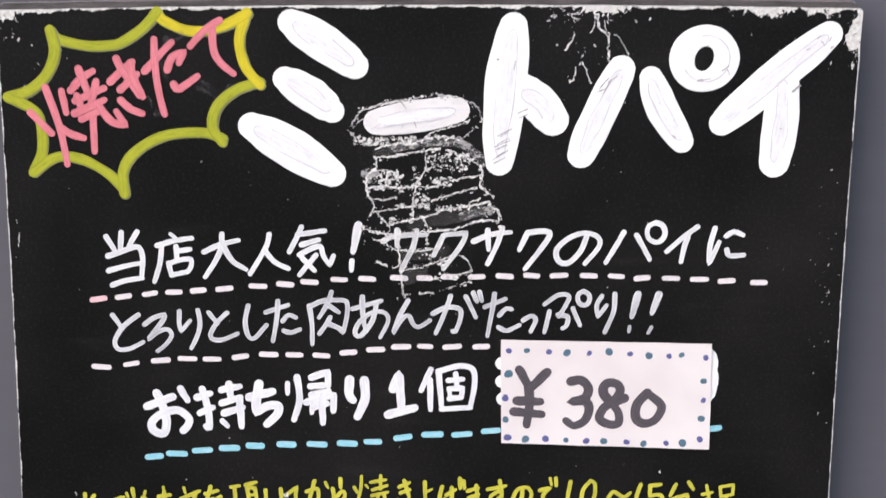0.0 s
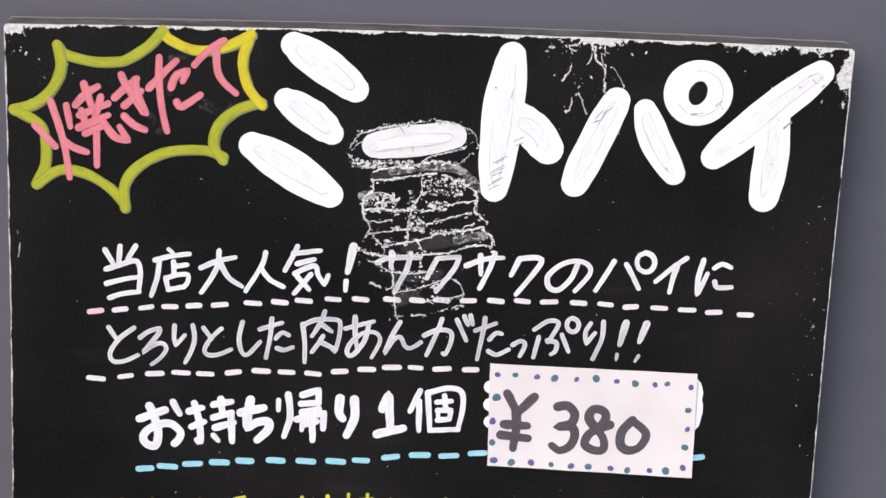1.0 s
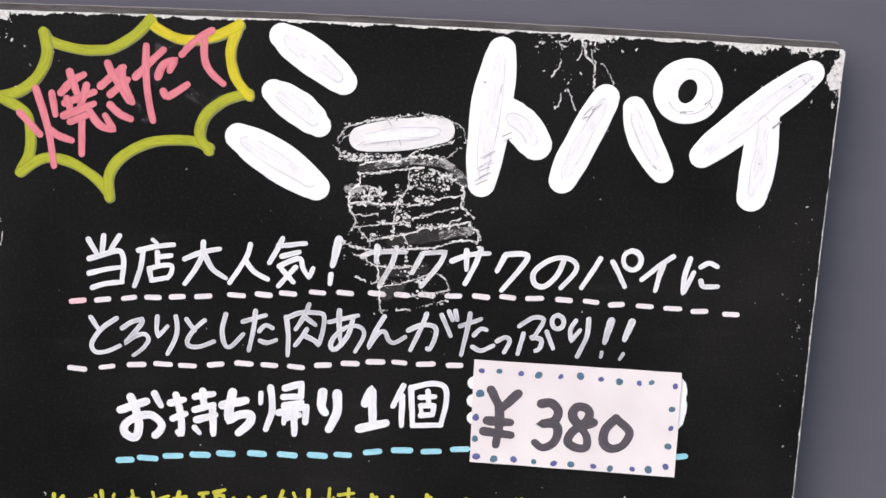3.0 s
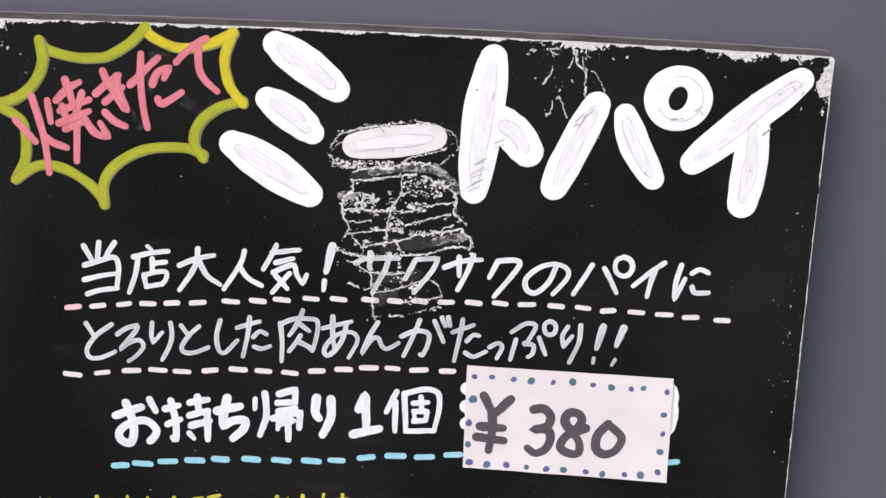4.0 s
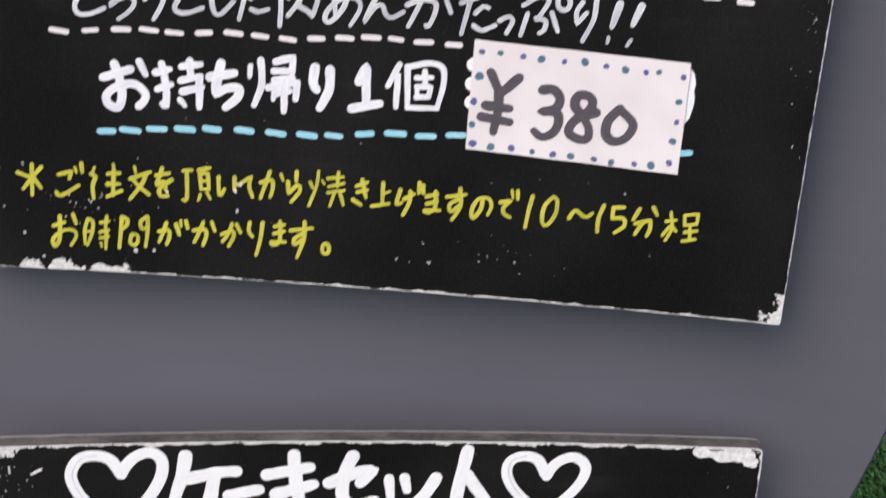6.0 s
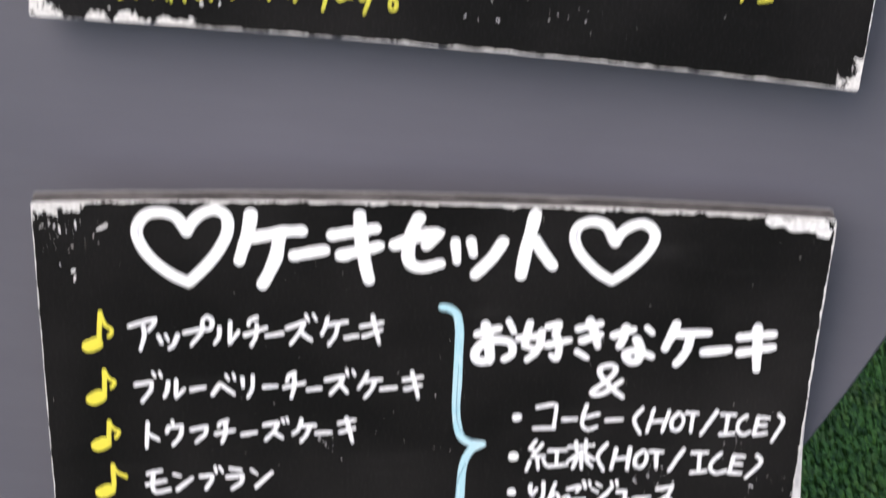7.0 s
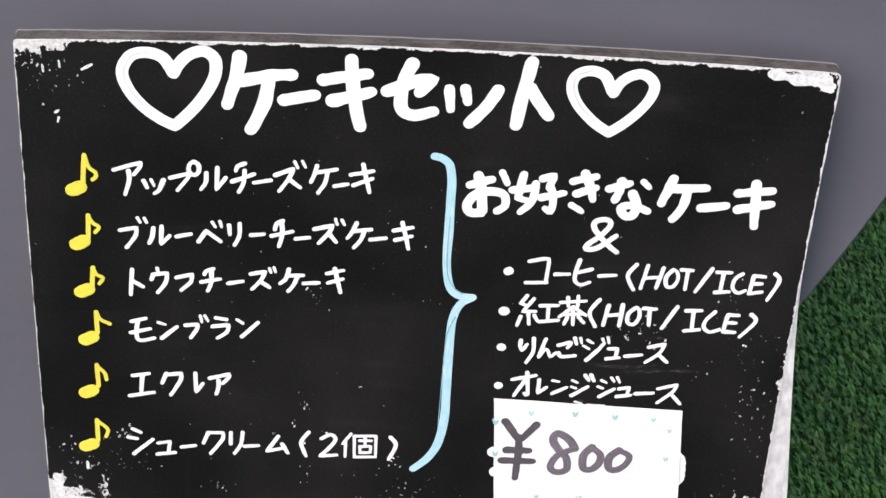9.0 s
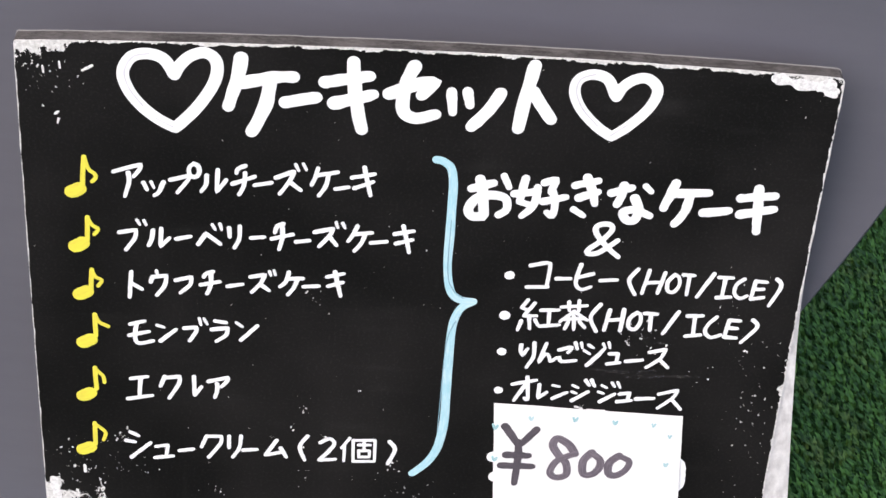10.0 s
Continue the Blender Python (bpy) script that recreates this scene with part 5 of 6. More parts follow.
# grit gathers along the tears
bm = bmesh.new()
for cx, cz, rx, rz, count in (
        (-23.0, 90.1, 15.0, 2.0, 190), (8.4, 79.2, 10.8, 4.6, 170), (-23.3, 71.4, 8.4, 3.6, 130), (-7.5, 72.1, 2.2, 5.1, 35),
        (4.6, 68.9, 5.1, 2.4, 50), (-17.5, 66.2, 10.6, 0.9, 60), (5.6, 91.8, 8.4, 1.2, 40), (-8.1, 56.3, 9.5, 0.9, 45),
        (10.8, 55.6, 8.5, 1.3, 50), (-15.0, 48.6, 5.6, 1.5, 25), (-5.5, 59.5, 4.6, 3.8, 30), (-2.3, 28.0, 13.0, 3.6, 45),
        (-7.6, 33.9, 14.6, 0.8, 40), (11.7, 19.7, 9.7, 1.9, 30)):
    for _ in range(count):
        x, z = cx + rng.uniform(-1, 1) * rx, cz + rng.uniform(-1, 1) * rz
        r = 0.12 + rng.random() ** 3 * 0.62
        brush(bm, [(x, z), (x + rng.uniform(-1, 1) * r * 2, z + rng.uniform(-1, 1) * r)], r * 1.6, 0.3, uneven=0.9, height=0.03)
tagged(part("glue_grit", bm, RESIDUE, tape, "fine white grit of dried glue"), kind="stuff")
bands = (([(-17.9, 86.5), (-2.6, 89.2), (12.9, 89.1), (22.0, 83.3), (24.7, 78.6)], 4.4, HAZE),
         ([(-26.6, 84.7), (-18.4, 85.6)], 4.2, DIM),
         ([(16.1, 51.2), (23.8, 53.3), (29.3, 54.1)], 5.0, HAZE),
         ([(-9.4, 47.7), (1.7, 49.3), (15.0, 51.1)], 7.0, DIM),
         ([(-11.9, 18.7), (-5.3, 21.3)], 8.0, DIM),
         ([(-14.2, 31.6), (0.4, 31.1), (7.0, 33.7)], 6.0, DIM),
         ([(-32.2, 73.3), (-28.3, 74.0)], 5.0, HAZE))
for k, (pts, w, mat) in enumerate(bands):
    bm = bmesh.new()
    brush(bm, list(pts), w, 0.2 + 0.02 * k, uneven=0.3, height=0.02)
    part("tape_film", bm, mat, tape, "dusty see-through strip of tape")
bm = bmesh.new()
for width, line in (
        (0.8, [(77.4, 155.8), (79.4, 151.0), (81.5, 145.3), (84.9, 143.3), (85.9, 130.6)]),
        (0.6, [(79.2, 153.4), (82.8, 149.5), (84.0, 144.6)]),
        (0.5, [(84.9, 143.8), (89.9, 142.4), (92.6, 138.4), (95.6, 132.7)]),
        (0.6, [(69.3, 144.7), (68.0, 140.5), (64.3, 135.4)]),
        (0.6, [(71.0, 133.2), (73.8, 128.3), (77.8, 119.3)]),
        (0.5, [(69.8, 127.3), (69.4, 122.0), (67.1, 119.7)]),
        (0.5, [(73.4, 155.6), (70.3, 153.0), (67.1, 153.6)]),
        (0.6, [(62.0, 155.9), (67.1, 152.8), (69.0, 148.8)]),
        (0.5, [(78.7, 149.3), (75.9, 143.4), (74.4, 142.5)]),
        (0.5, [(84.7, 156.1), (85.1, 151.2), (86.8, 150.5)])):
    torn(bm, line, width, rng, 1.2)
torn(bm, [(-205, 36), (-204, 42), (-205, 50)], 0.3, rng, 0.6)
for _ in range(70):
    x, z = (rng.gauss(76, 15), rng.gauss(153, 2.2)) if rng.random() < 0.6 else (rng.gauss(74, 10), rng.gauss(136, 10))
    r = 0.12 + rng.random() ** 3 * 0.55
    brush(bm, [(x, min(z, 156)), (x + rng.uniform(-1, 1) * r * 2, min(z, 156) - rng.uniform(0, 2) * r)], r * 1.5, 0.06, uneven=0.9, height=0.02)
for pts, w in (([(-134, 138), (-131, 130), (-128, 122)], 3.2), ([(-127, 141), (-121, 143)], 4.5), ([(-112, 118), (-104, 114), (-98, 116)], 6.0), ([(-138, 112), (-134, 104)], 3.0)):
    sm = bmesh.new()
    brush(sm, pts, w, 0.12, uneven=0.5, height=0.02)
    part("smudge", sm, SMEAR, upper, "faint grey wiped smudge")
for (x, z), r in zip(((-148.7, -117.1), (-143.6, -113.6), (-75.2, -116.0), (-110.3, -109.4), (-125.0, -142.1), (-116.3, -140.5), (-171.9, -148.9), (-182.1, -137.0), (-75.3, -102.6), (20.9, -125.0), (7.9, -135.0), (24.6, -135.3), (68.4, -131.9), (120.3, -89.1), (137.2, -122.4), (-156.6, -119.3), (-183.7, -99.6), (14.4, -136.1)),
                     (1.3, 0.7, 0.9, 1.1, 1.6, 1.2, 0.9, 0.8, 1.8, 0.6, 0.6, 0.9, 0.6, 0.8, 0.5, 0.6, 0.8, 0.5)):
    for _ in range(3):
        px, pz = x + rng.gauss(0, r * 0.5), z + rng.gauss(0, r * 0.8)
        brush(bm, [(px, pz - r * 0.3), (px + rng.uniform(-0.3, 0.3) * r, pz + r * 0.4)], r * rng.uniform(0.4, 0.8), 0.16, uneven=0.9, height=0.02)
tagged(part("surface_cracks", bm, RESIDUE, upper, "white crackled scratches in the black face"), kind="stuff")


# ---- price cards ----
def price_card(m, corners, label, stock):
    """A thin paper card glued on a board; corners in mm."""
    card = new("price_card")
    card.matrix_world = m
    tagged(card, label, "price card", "price cards on the boards")
    pts = []
    for (x0, z0), (x1, z1) in zip(corners, corners[1:] + corners[:1]):
        for k in range(8):
            f = k / 8
            wob = 0.25 * noise.noise((x0 + f * 3, z0, k * 0.7))
            pts.append(((x0 + (x1 - x0) * f + wob) / 1000, (z0 + (z1 - z0) * f + wob) / 1000))
    part("card", prism(pts, -0.0012, -0.0008), stock, card)
    return card


def card_figures(card, text, weight, boxes, ink=None):
    for sign, box in zip(text.split(), boxes):
        bm = bmesh.new()
        letter(bm, sign, box, weight, 1.23, belly=0.0)
        part("figure", bm, PEN if sign[0] == "¥" or not ink else ink, card, "felt-pen figure")


def card_marks(card, places, inks, size, name="pen_dot"):
    """Small border marks: dots, or tiny hearts of two short strokes."""
    rng = random.Random(len(places))
    for k, (x, z) in enumerate(places):
        bm = bmesh.new()
        r = size * rng.uniform(0.75, 1.2)
        if name == "pen_dot":
            brush(bm, [(x, z), (x + rng.uniform(-0.6, 0.6), z + rng.uniform(-0.5, 0.5))], r, 1.23, uneven=0.3, height=0.04)
        else:
            for side in (-1, 1):
                brush(bm, [(x + side * r * 0.42, z + r * 0.35), (x + side * r * 0.1, z - r * 0.45)], r * 0.62, 1.23 + 0.02 * side, uneven=0.4, height=0.04)
        part(name, bm, inks[k % len(inks)], card)


tag = price_card(SIGN, [(35.8, -14.6), (143.7, -17.1), (145.1, -76.0), (36.9, -71.7)], "white paper price card with dark figures and blue border dots", CARD_PINK)
card_figures(tag, "¥ 3 8 ０", 5.1, (
    (51.4, -46.1, 16.2, 30.5), (76, -49.5, 11.8, 25.2), (93.5, -49.9, 12.4, 22.7), (112.7, -52.5, 12.9, 17)))
card_marks(tag, ((40.1, -20.5), (49.3, -20.3), (60.4, -21.1), (69.8, -21.5), (81.1, -21.8), (91.3, -21.5), (101.6, -22.5), (111.3, -23.1), (121.9, -23.7),
                 (128.1, -23.2), (140.8, -24.9), (140.5, -37.5), (140.8, -48.0), (139.9, -58.4), (140.0, -70.4), (130.9, -72.1), (122.3, -72.1),
                 (110.7, -72.2), (101.6, -71.4), (89.8, -70.8), (80.6, -70.9), (70.4, -70.2), (59.7, -69.3), (49.4, -69.5), (40.4, -68.4),
                 (38.9, -58.5), (38.5, -45.9), (39.9, -33.2)), (DOT_BLUE, DOT_GREEN), 3.4)

# ---- lower board: cake set ----
LOWER = SIGN @ pose(0.0109, -0.0061, -0.3921, 2.82, -3.40, 3.15)
lower = menu_board(LOWER, FACE_LOWER, LOWER_EDGES, 8, "black menu board with white cake set list and chipped corners", 0.0105, 0.0024)
# white layer that has split off and slipped out sideways
sheet = prism([(0.2096, 0.028), (0.2107, 0.025), (0.2115, 0.004), (0.2133, -0.018), (0.2163, -0.048), (0.2198, -0.081), (0.2252, -0.129), (0.2282, -0.160), (0.2096, -0.152)], 0.0012, 0.0042)
part("slipped_sheet", sheet, SKIN, lower, "creased white backing sheet slipped out at the edge")

for line, w in (([(176, 151.4), (186, 149.0), (193, 147.6), (204, 148.6)], 6.0), ([(199, 147.0), (207.5, 145.0)], 5.6), ([(203, 143.6), (207.5, 142.6)], 3.0), ([(-196, 141), (-195.7, 137)], 1.0), ([(-187.5, 143.5), (-187.2, 140)], 1.1), ([(-176, 139.0), (-171, 142.0)], 1.6), ([(-191, 113), (-189, 114.5)], 1.4),
                ([(-190, 107.5), (-189.4, 110)], 1.3), ([(-186.5, -122.5), (-186.3, -127)], 1.9), ([(-205, -134), (-203, -148)], 4.5), ([(-199, -150), (-182, -153)], 3.6)):
    bm = bmesh.new()
    brush(bm, line, w, 0.03, uneven=0.7, height=0.02)
    part("torn_chip", bm, CHIP, lower, "white torn chip in the black face")

rng = random.Random(21)
bm = bmesh.new()
for x, z, spread, count in ((-163, -100, 2.6, 22), (-196, -109, 2.0, 5), (-175, -103, 1.2, 4), (-186, -126, 2.0, 5), (-165, -123, 1.2, 5), (-152, -122, 3.0, 9), (-60.5, -77, 1.6, 6), (-30, -61, 1.0, 3),
                            (-48, -95, 1.2, 4), (-66, -88, 1.5, 3), (-61, -104, 1.8, 4), (-56, 2, 2.6, 9), (-79, -96, 1.2, 3), (-6, -115.5, 3.5, 8), (-60, -126, 4.0, 6), (-108, -139, 5.0, 10),
                            (121, -13, 7.0, 26), (135, -19, 5.0, 12), (160, -42, 6.0, 6), (96, -67.2, 2.0, 4), (184, -25, 1.5, 3)):
    for _ in range(count):
        r = 0.2 + rng.random() ** 3 * 0.9
        px, pz = x + rng.gauss(0, spread), z + rng.gauss(0, spread)
        brush(bm, [(px, pz), (px + rng.uniform(-1, 1) * r, pz + rng.uniform(-1, 1.6) * r)], r * 0.9, 0.16, uneven=0.9, height=0.02)
tagged(part("flaked_specks", bm, CHIP, lower, "small white flakes rubbed out of the black face"), kind="stuff")
for line, w in (([(93.5, -66.6), (97.0, -67.8)], 1.6), ([(100.5, -68.6), (110.0, -68.9)], 1.5)):
    bm = bmesh.new()
    brush(bm, line, w, 0.03, uneven=0.7, height=0.02)
    part("torn_chip", bm, CHIP, lower)
for line, w in (([(112, -6), (121, -13), (129, -16)], 2.6), ([(116, -24), (127, -19), (142, -20)], 1.8), ([(100, -39), (118, -40.5), (136, -39)], 2.2), ([(120, -44), (140, -42.5), (161, -42)], 2.0)):
    bm = bmesh.new()
    brush(bm, line, w, 0.12, uneven=0.5, height=0.02)
    part("smudge", bm, SMEAR, lower, "faint grey wiped smudge")

for sign, box in zip("ケ ー キ セ ッ 卜".split(), (
    (-86.1, 128.4, 32.9, 42.6), (-65.5, 127.1, 15.4, 3.5), (-40.9, 130.7, 24.3, 39.2), (-8.4, 134.1, 23.9, 30.3), (23.7, 125.6, 25.2, 20.4),
    (54.9, 134.1, 16.5, 37.3))):
    bm = bmesh.new()
    letter(bm, sign, box, 7.5)
    part("title_letter", bm, TITLE_WHITE, lower, "bold white title letter")


def heart(board, line, weight):
    bm = bmesh.new()
    brush(bm, line, weight, 0.05, uneven=0.1)
    brush(bm, [(x + 0.9, z + 0.2) for x, z in line[2:7]], 0.7, 0.12, uneven=0.5, height=0.03, mat=1)
    brush(bm, [(x - 1.0, z + 0.4) for x, z in line[7:10]], 0.6, 0.12, uneven=0.5, height=0.03, mat=1)
    part("heart", bm, [TITLE_WHITE, GREY_LINE], board, "white heart outline")


heart(lower, [(-129.9, 138.8), (-134.9, 147.3), (-143.0, 150.1), (-151.3, 147.8), (-155.8, 139.0), (-153.4, 129.1), (-147.0, 119.6), (-138.5, 112.2), (-129.8, 107.4), (-129.8, 107.4), (-120.3, 117.9), (-112.7, 129.0), (-108.4, 139.2), (-108.7, 148.0), (-114.3, 152.1), (-121.7, 149.7), (-127.2, 143.9), (-129.5, 139.2)], 6.5)
heart(lower, [(94.7, 137.7), (90.4, 146.5), (82.7, 149.1), (75.7, 146.0), (74.0, 138.4), (78.1, 128.5), (86.8, 118.7), (95.4, 112.7), (95.4, 112.7), (104.1, 120.0), (112.6, 130.2), (116.3, 139.2), (114.7, 144.9), (109.6, 148.3), (103.4, 146.9), (98.3, 142.6), (95.5, 136.7)], 6.0)

LIST = "white handwritten cake name"
text_line(lower, "ア ッ2 プ ル チ ー2 ズ ケ2 ー3 キ2", 2.55, WHITE, LIST, (
    (-155.4, 74.2, 14.3, 20), (-141.9, 69.6, 10.4, 8.4), (-125.4, 76.9, 15.2, 18.1), (-110.4, 75.9, 13.1, 13.7), (-94.7, 77.1, 11.5, 17.8),
    (-84.6, 75.2, 8.7, 1.9), (-69.8, 79.1, 15.8, 19.2), (-52.3, 77.8, 13.5, 16.7), (-43.1, 74.6, 6.8, 1.5), (-32.1, 79.3, 11.7, 17.1),))
text_line(lower, "ブ ル2 ー4 ベ リ ー5 チ2 ー6 ズ2 ケ3 ー7 キ3", 2.55, WHITE, LIST, (
    (-153.6, 39.8, 14.4, 19.3), (-139.9, 38.7, 11.1, 11.5), (-126.8, 39.2, 7.6, 1.9), (-112.7, 42.2, 12.5, 13.5), (-99.6, 40.9, 5.7, 13.9),
    (-87.2, 41.2, 7, 0.9), (-74.1, 42.3, 11, 16.5), (-63.1, 39.9, 7, 1.1), (-48.8, 44.9, 16, 16), (-32.7, 42.9, 12.5, 15.9),
    (-22.5, 41.1, 8.2, 1.2), (-9.1, 43.7, 10, 16.7),))
text_line(lower, "ト ウ フ チ3 ー8 ズ3 ケ4 ー9 キ4", 2.55, WHITE, LIST, (
    (-153.3, 7.2, 6.8, 16.8), (-140.7, 8.8, 8.6, 16.1), (-127.2, 8.2, 8.5, 10.8), (-112.8, 10.3, 10.2, 14.8), (-99.4, 9.2, 8, 1.8),
    (-84.3, 12.5, 13.4, 14.8), (-68.8, 11.8, 12.4, 14.7), (-58.1, 10.4, 8.2, 0.8), (-45.1, 12.6, 8.9, 15.6),))
text_line(lower, "モ ン ブ2 ラ ン2", 2.55, WHITE, LIST, (
    (-151.2, -24.9, 13, 15.3), (-137.2, -25.1, 10.3, 10.7), (-121, -21.9, 12.5, 15.5), (-107.9, -22.4, 8.6, 14), (-93, -21.9, 11.7, 11.8),))
text_line(lower, "エ ク3 レ ア2", 2.55, WHITE, LIST, (
    (-153.1, -64.1, 13.7, 16.3), (-136, -62.9, 10.7, 15.6), (-120.5, -61.5, 4.1, 13.5), (-109, -61.8, 10.6, 14.5),))
text_line(lower, "シ ュ ー10 ク4 リ2 ー11 ム （ 2 個2 ）", 2.5, WHITE, LIST, (
    (-155, -105.9, 14, 18.7), (-140.5, -110.2, 10.3, 9.8), (-127.7, -108.5, 7.8, 1.5), (-113.2, -105.4, 11.4, 15.8), (-99.7, -104.8, 6.9, 15.7),
    (-91.1, -106.8, 7.8, 0.8), (-76.3, -105.2, 12.1, 12.2), (-60.3, -104.2, 4.4, 18), (-46.7, -104.7, 9.6, 16.3), (-28.9, -104.2, 19.2, 17.3, 0.8),
    (-9.6, -105.6, 3.7, 16.6),))
text_line(lower, "お3 好 き3 な ケ5 ー12 キ5", 5.5, WHITE, "bold white handwritten line", (
    (34.5, 73.2, 20.6, 25.9), (61.6, 73.4, 27.4, 23.7, 0.82), (85.8, 75.2, 12.2, 23.9, 0.9), (110, 72.5, 21.4, 21.6, 0.92), (139.1, 73.1, 22.9, 25.4),
    (155.9, 69, 13.1, 2), (177.4, 71, 18.3, 26.8),))
text_line(lower, "＆", 3.3, WHITE, "white ampersand", (
    (98.5, 48.1, 16.6, 20.8),))
DRINK = "white handwritten drink name"
text_line(lower, "コ ー13 ヒ ー14 （2 H O T / I C E ）2", 2.4, WHITE, DRINK, (
    (65, 23.7, 11.6, 16.4), (78.7, 22, 7.5, 0.5), (90.2, 23.4, 8.7, 16.4), (103.5, 22, 8.9, 0.9), (116.7, 21.6, 4.2, 16.9),
    (128.1, 21.9, 11.4, 15.3), (139.1, 21.6, 6.5, 11.4), (146.9, 21, 6, 13), (156.6, 20.9, 7.7, 15.6), (167.4, 20, 8, 13.5),
    (176.7, 19.7, 7.2, 12.8), (186.3, 19.1, 7.4, 11.9), (195.6, 17.9, 5, 17.9),))
text_line(lower, "紅 茶 （3 H2 O2 T2 /2 I2 C2 E2 ）3", 2.5, WHITE, DRINK, (
    (67.7, -3.5, 22.7, 20.5, 0.9), (86.7, -2.2, 14.9, 19.5, 0.9), (98.4, -3.6, 4.7, 18.2), (109.1, -4.7, 9.7, 14.7), (120.7, -4.7, 6.2, 11.4),
    (129.1, -4.9, 7, 11.1), (140.7, -5.1, 7.3, 15.1), (153.8, -6.7, 8.6, 14.3), (164.9, -7.1, 8.9, 14), (175.3, -7.8, 7.4, 12),
    (185.1, -9, 7.6, 15.6),))
text_line(lower, "り5 ん2 ご2 ジ ュ2 ー15 ス", 2.4, WHITE, DRINK, (
    (63, -31, 7.4, 17.2), (74.8, -29.2, 9.9, 13.1), (87.1, -27.9, 12.8, 13.4), (101.8, -28.4, 14.2, 16.4), (111.9, -31.5, 7, 7.4),
    (123.3, -32.3, 9.1, 1.3), (136.6, -30.2, 12, 13.3),))
text_line(lower, "オ レ2 ン3 ジ2 ジ3 ュ3 ー16 ス2", 2.4, WHITE, DRINK, (
    (63.1, -55.2, 13.3, 17), (73.9, -56.5, 4.7, 9.5), (83.5, -56.5, 8.3, 9.4), (96.6, -54.7, 12.4, 15), (111.5, -55.2, 12.1, 14.4),
    (120.8, -58.6, 7.8, 6.7), (132.4, -59.1, 10, 1), (146.7, -59, 13.5, 13.6),))
for (x, z), r in zip(((49.2, 22.7), (48.6, -4.3), (48.7, -29.3), (48.9, -56.6)), (5.6, 6.2, 5.4, 5.0)):
    bm = bmesh.new()
    brush(bm, [(x, z)], r)
    part("bullet", bm, WHITE, lower)

for (hx, hz), stem, flag in (
        ((-182.8, 66.7), ((-177.6, 87.6), (-179.2, 69.5)), ((-177.2, 86.7), (-175.4, 80.0), (-172.5, 77.6), (-171.9, 75.0), (-173.9, 72.6))),
        ((-182.6, 32.1), ((-177.4, 49.9), (-178.0, 35.7)), ((-177.2, 49.1), (-175.1, 45.0), (-172.0, 42.8), (-174.1, 39.2))),
        ((-181.8, 0.4), ((-176.6, 15.9), (-177.5, 2.7)), ((-176.6, 15.5), (-174.6, 11.2), (-171.3, 9.3), (-173.5, 5.4))),
        ((-181.1, -32.3), ((-176.2, -14.0), (-176.2, -28.2)), ((-175.7, -14.8), (-174.1, -18.8), (-169.1, -21.8))),
        ((-182.9, -70.1), ((-177.7, -51.0), (-177.3, -65.8)), ((-177.2, -52.3), (-173.4, -56.6), (-172.7, -61.1))),
        ((-184.7, -109.8), ((-179.4, -90.9), (-179.5, -106.0)), ((-178.9, -91.8), (-173.8, -96.9), (-173.7, -99.9), (-174.9, -103.0)))):
    bm = bmesh.new()
    brush(bm, [(hx - 1.9, hz - 1.0), (hx, hz - 0.1), (hx + 1.8, hz + 1.1)], 8.2, 0.05)
    brush(bm, list(stem), 2.7, 0.09)
    brush(bm, list(flag), 2.2, 0.13)
    part("music_note", bm, YELLOW, lower, "yellow hand-drawn music note")

bm = bmesh.new()
brush(bm, [(5.7, 94.5), (9.4, 93.6), (13.6, 89.6), (15.3, 80.2), (15.4, 69.4), (15.4, 48.7), (15.0, 31.7), (15.9, 20.3), (18.2, 10.3), (22.7, 5.4), (29.9, 4.3)], 5.0, 0.05, 0.08, 0.12)
brush(bm, [(30.5, 4.3), (24.2, -0.4), (20.6, -10.1), (19.6, -23.7), (19.3, -38.8), (19.4, -62.0), (19.3, -82.6), (16.6, -100.4), (10.9, -112.1), (3.1, -120.4)], 5.2, 0.09, 0.12, 0.12)
brush(bm, [(22.0, -9.0), (17.6, -24.0), (16.6, -57.7), (16.0, -88.0)], 0.6, 0.2, 0.0, 0.5, 0.03, 1)
brush(bm, [(15.6, 57.0), (15.6, 24.0), (19.0, 12.0), (25.0, 6.5)], 0.5, 0.2, 0.0, 0.5, 0.03, 1)
part("brace", bm, [PALE_BLUE, BLUE_LINE], lower, "pale blue curly bracket drawn in marker")
covered(lower, [(153.0, -110.0), (153.6, -120.0)], 19.0)
for x, z in ((49.6, -105.8), (51.6, -120.8)):
    covered(lower, [(x, z)], 8.0)

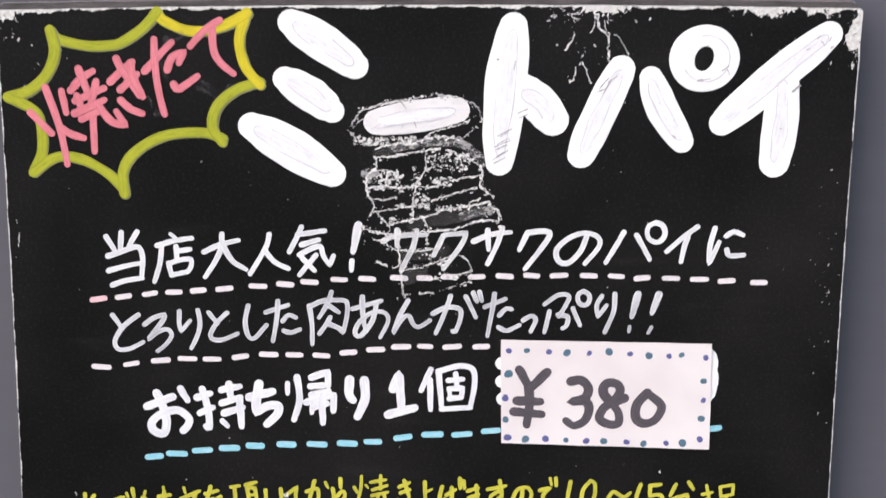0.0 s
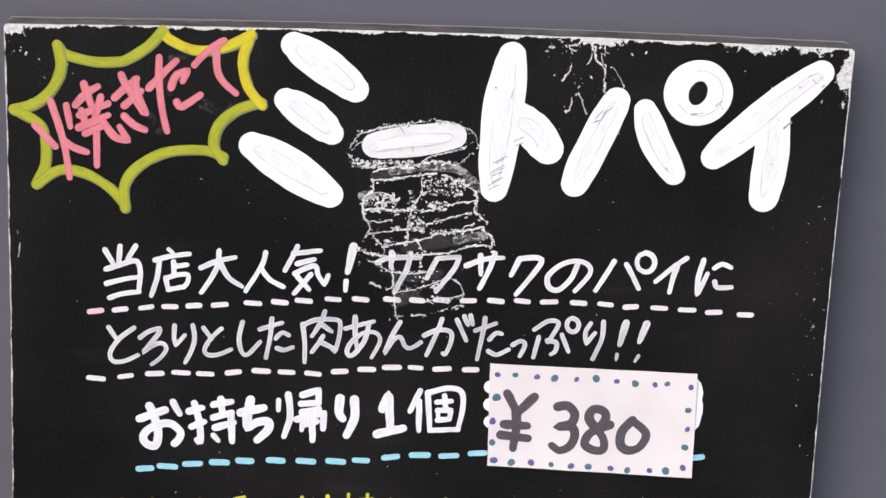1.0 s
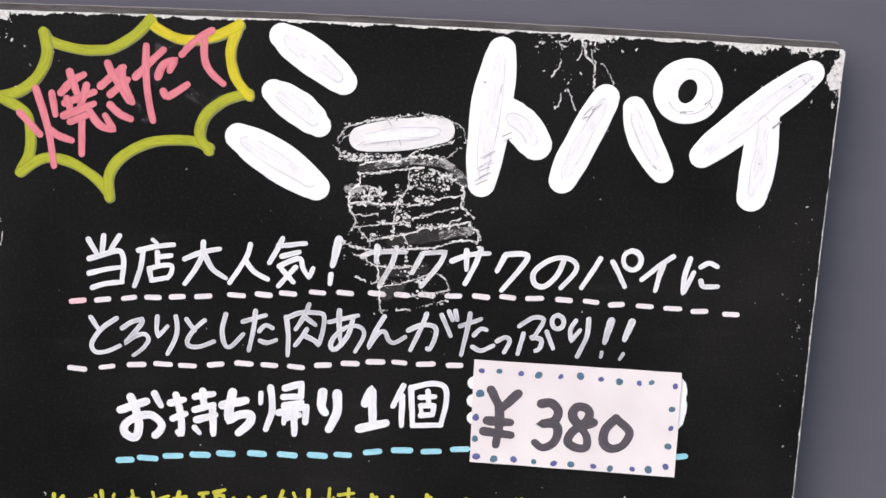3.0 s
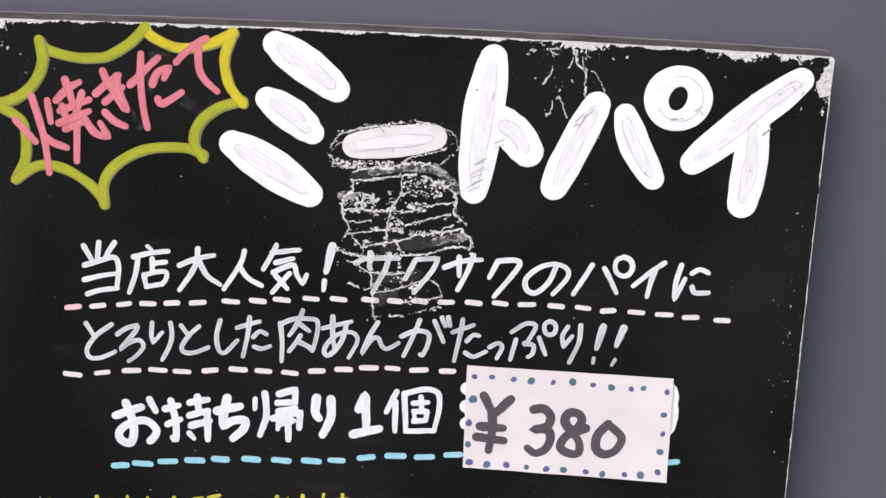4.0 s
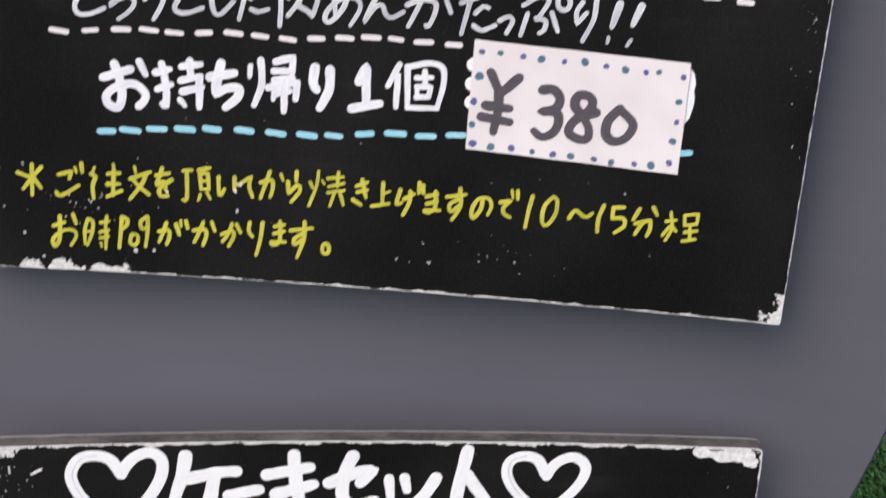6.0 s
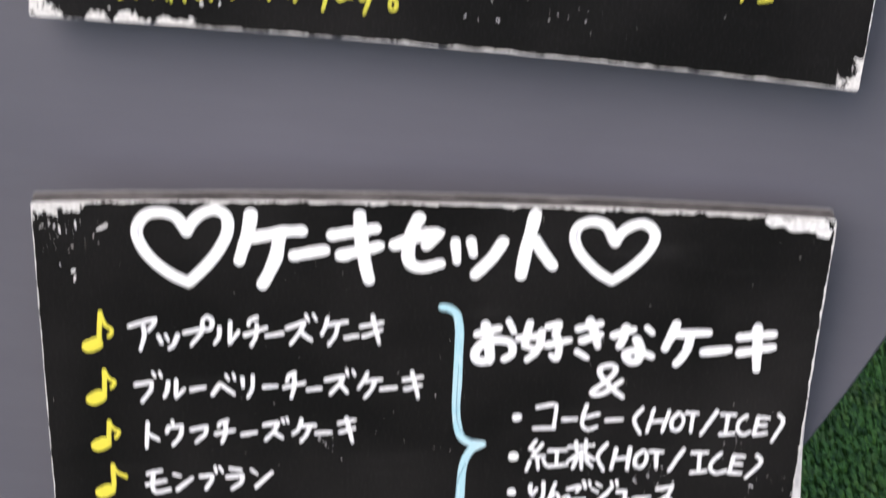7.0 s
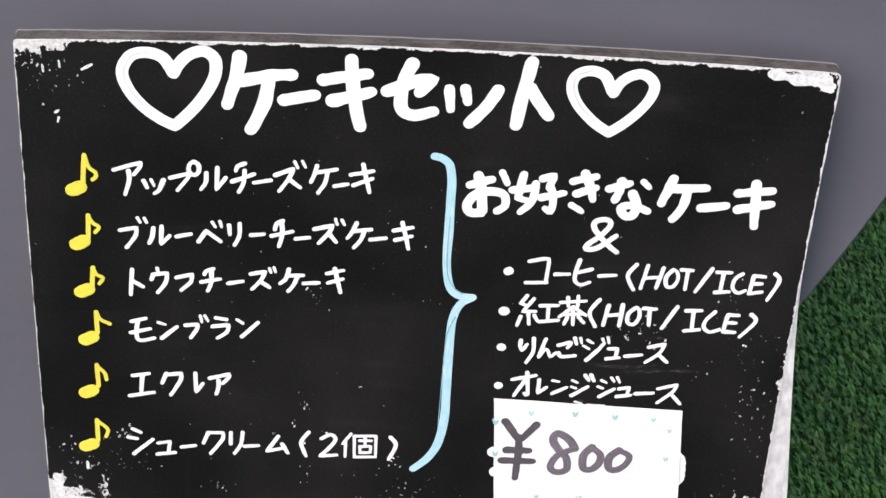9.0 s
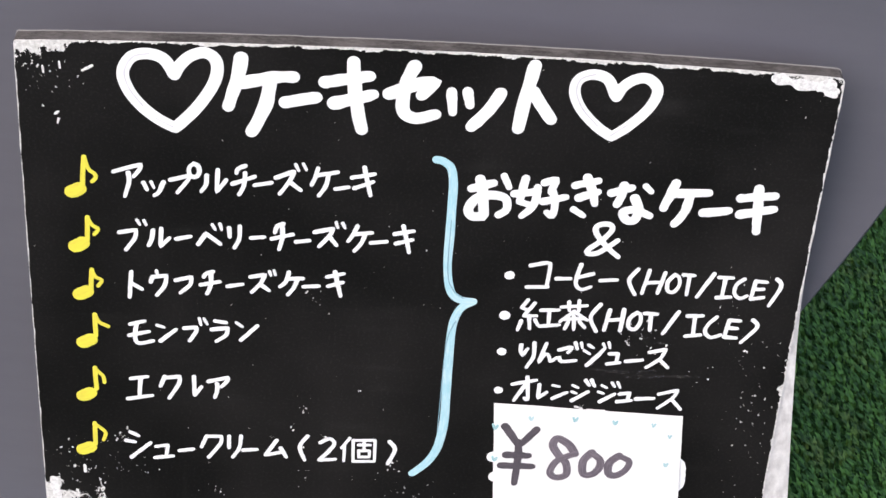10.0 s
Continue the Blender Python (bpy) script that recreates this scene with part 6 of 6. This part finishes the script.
tag = price_card(LOWER, [(47.0, -65.3), (155.5, -70.3), (161.5, -149.3), (51.7, -143.7)], "white paper price card with dark figures and pale teal marks", CARD_WHITE)
card_figures(tag, "¥2 82 ０2 ０3", 4.9, (
    (63.4, -103, 18.4, 42.3), (89.6, -104.1, 13.3, 29.4), (106.4, -107.5, 9.8, 16.4), (122.6, -108.4, 11.3, 14.8)), PALE_PEN)
card_marks(tag, ((69.0, -75.3), (94.3, -74.9), (117.2, -76.3), (139.5, -77.3), (149.7, -85.3), (149.8, -106.5), (76.4, -138.4), (101.5, -138.5), (124.6, -139.9), (147.0, -140.6), (50.1, -106.4), (49.0, -82.5)), (DOT_TEAL,), 2.5, "pen_heart")

# ---- turf blades ----
rng = np.random.default_rng(5)
step = 0.0072
gx, gy = np.meshgrid(np.arange(-0.5, 1.1, step), np.arange(-0.5, 1.25, step))
tx = gx.ravel() + rng.normal(0, 0.0011, gx.size)
ty = gy.ravel() + rng.normal(0, 0.0011, gx.size)
# dense beside the sign, thinning out into the plain pile
away = np.hypot(np.maximum(np.abs(tx - 0.32) - 0.3, 0), np.maximum(np.abs(ty - 0.36) - 0.38, 0))
keep = rng.random(tx.size) > away / 0.45
tx, ty = tx[keep], ty[keep]
BLADES = 6
n = tx.size * BLADES
bx = np.repeat(tx, BLADES) + rng.normal(0, 0.0009, n)
by = np.repeat(ty, BLADES) + rng.normal(0, 0.0009, n)
swirl = np.repeat(rng.uniform(0, 6.28, tx.size), BLADES) * 0.35
ang = 2.2 + np.sin(swirl) * 0.25 + rng.normal(0, 0.36, n)
tall = rng.uniform(0.006, 0.0105, n) * np.repeat(rng.uniform(0.7, 1.1, tx.size), BLADES)
bend = rng.uniform(0.004, 0.009, n)
wide = rng.uniform(0.0011, 0.002, n)
ca, sa = np.cos(ang), np.sin(ang)
verts = np.empty((n, 5, 3))
for k, (h, o, w) in enumerate(((0, 0, 1), (0, 0, -1), (0.65, 0.3, 0.9), (0.65, 0.3, -0.9), (0.95, 1.0, 0))):
    verts[:, k, 0] = bx + ca * bend * o - sa * wide * w
    verts[:, k, 1] = by + sa * bend * o + ca * wide * w
    verts[:, k, 2] = tall * h
base = np.arange(n)[:, None] * 5
faces = np.concatenate([base + [0, 1, 3, 2]], axis=1).tolist() + (base + [2, 3, 4]).tolist()
me = bpy.data.meshes.new("turf_blades")
me.from_pydata(verts.reshape(-1, 3).tolist(), [], faces)
me.materials.append(TURF)
tagged(new("turf_blades", me), "dense short green artificial grass blades", "turf", kind="stuff")
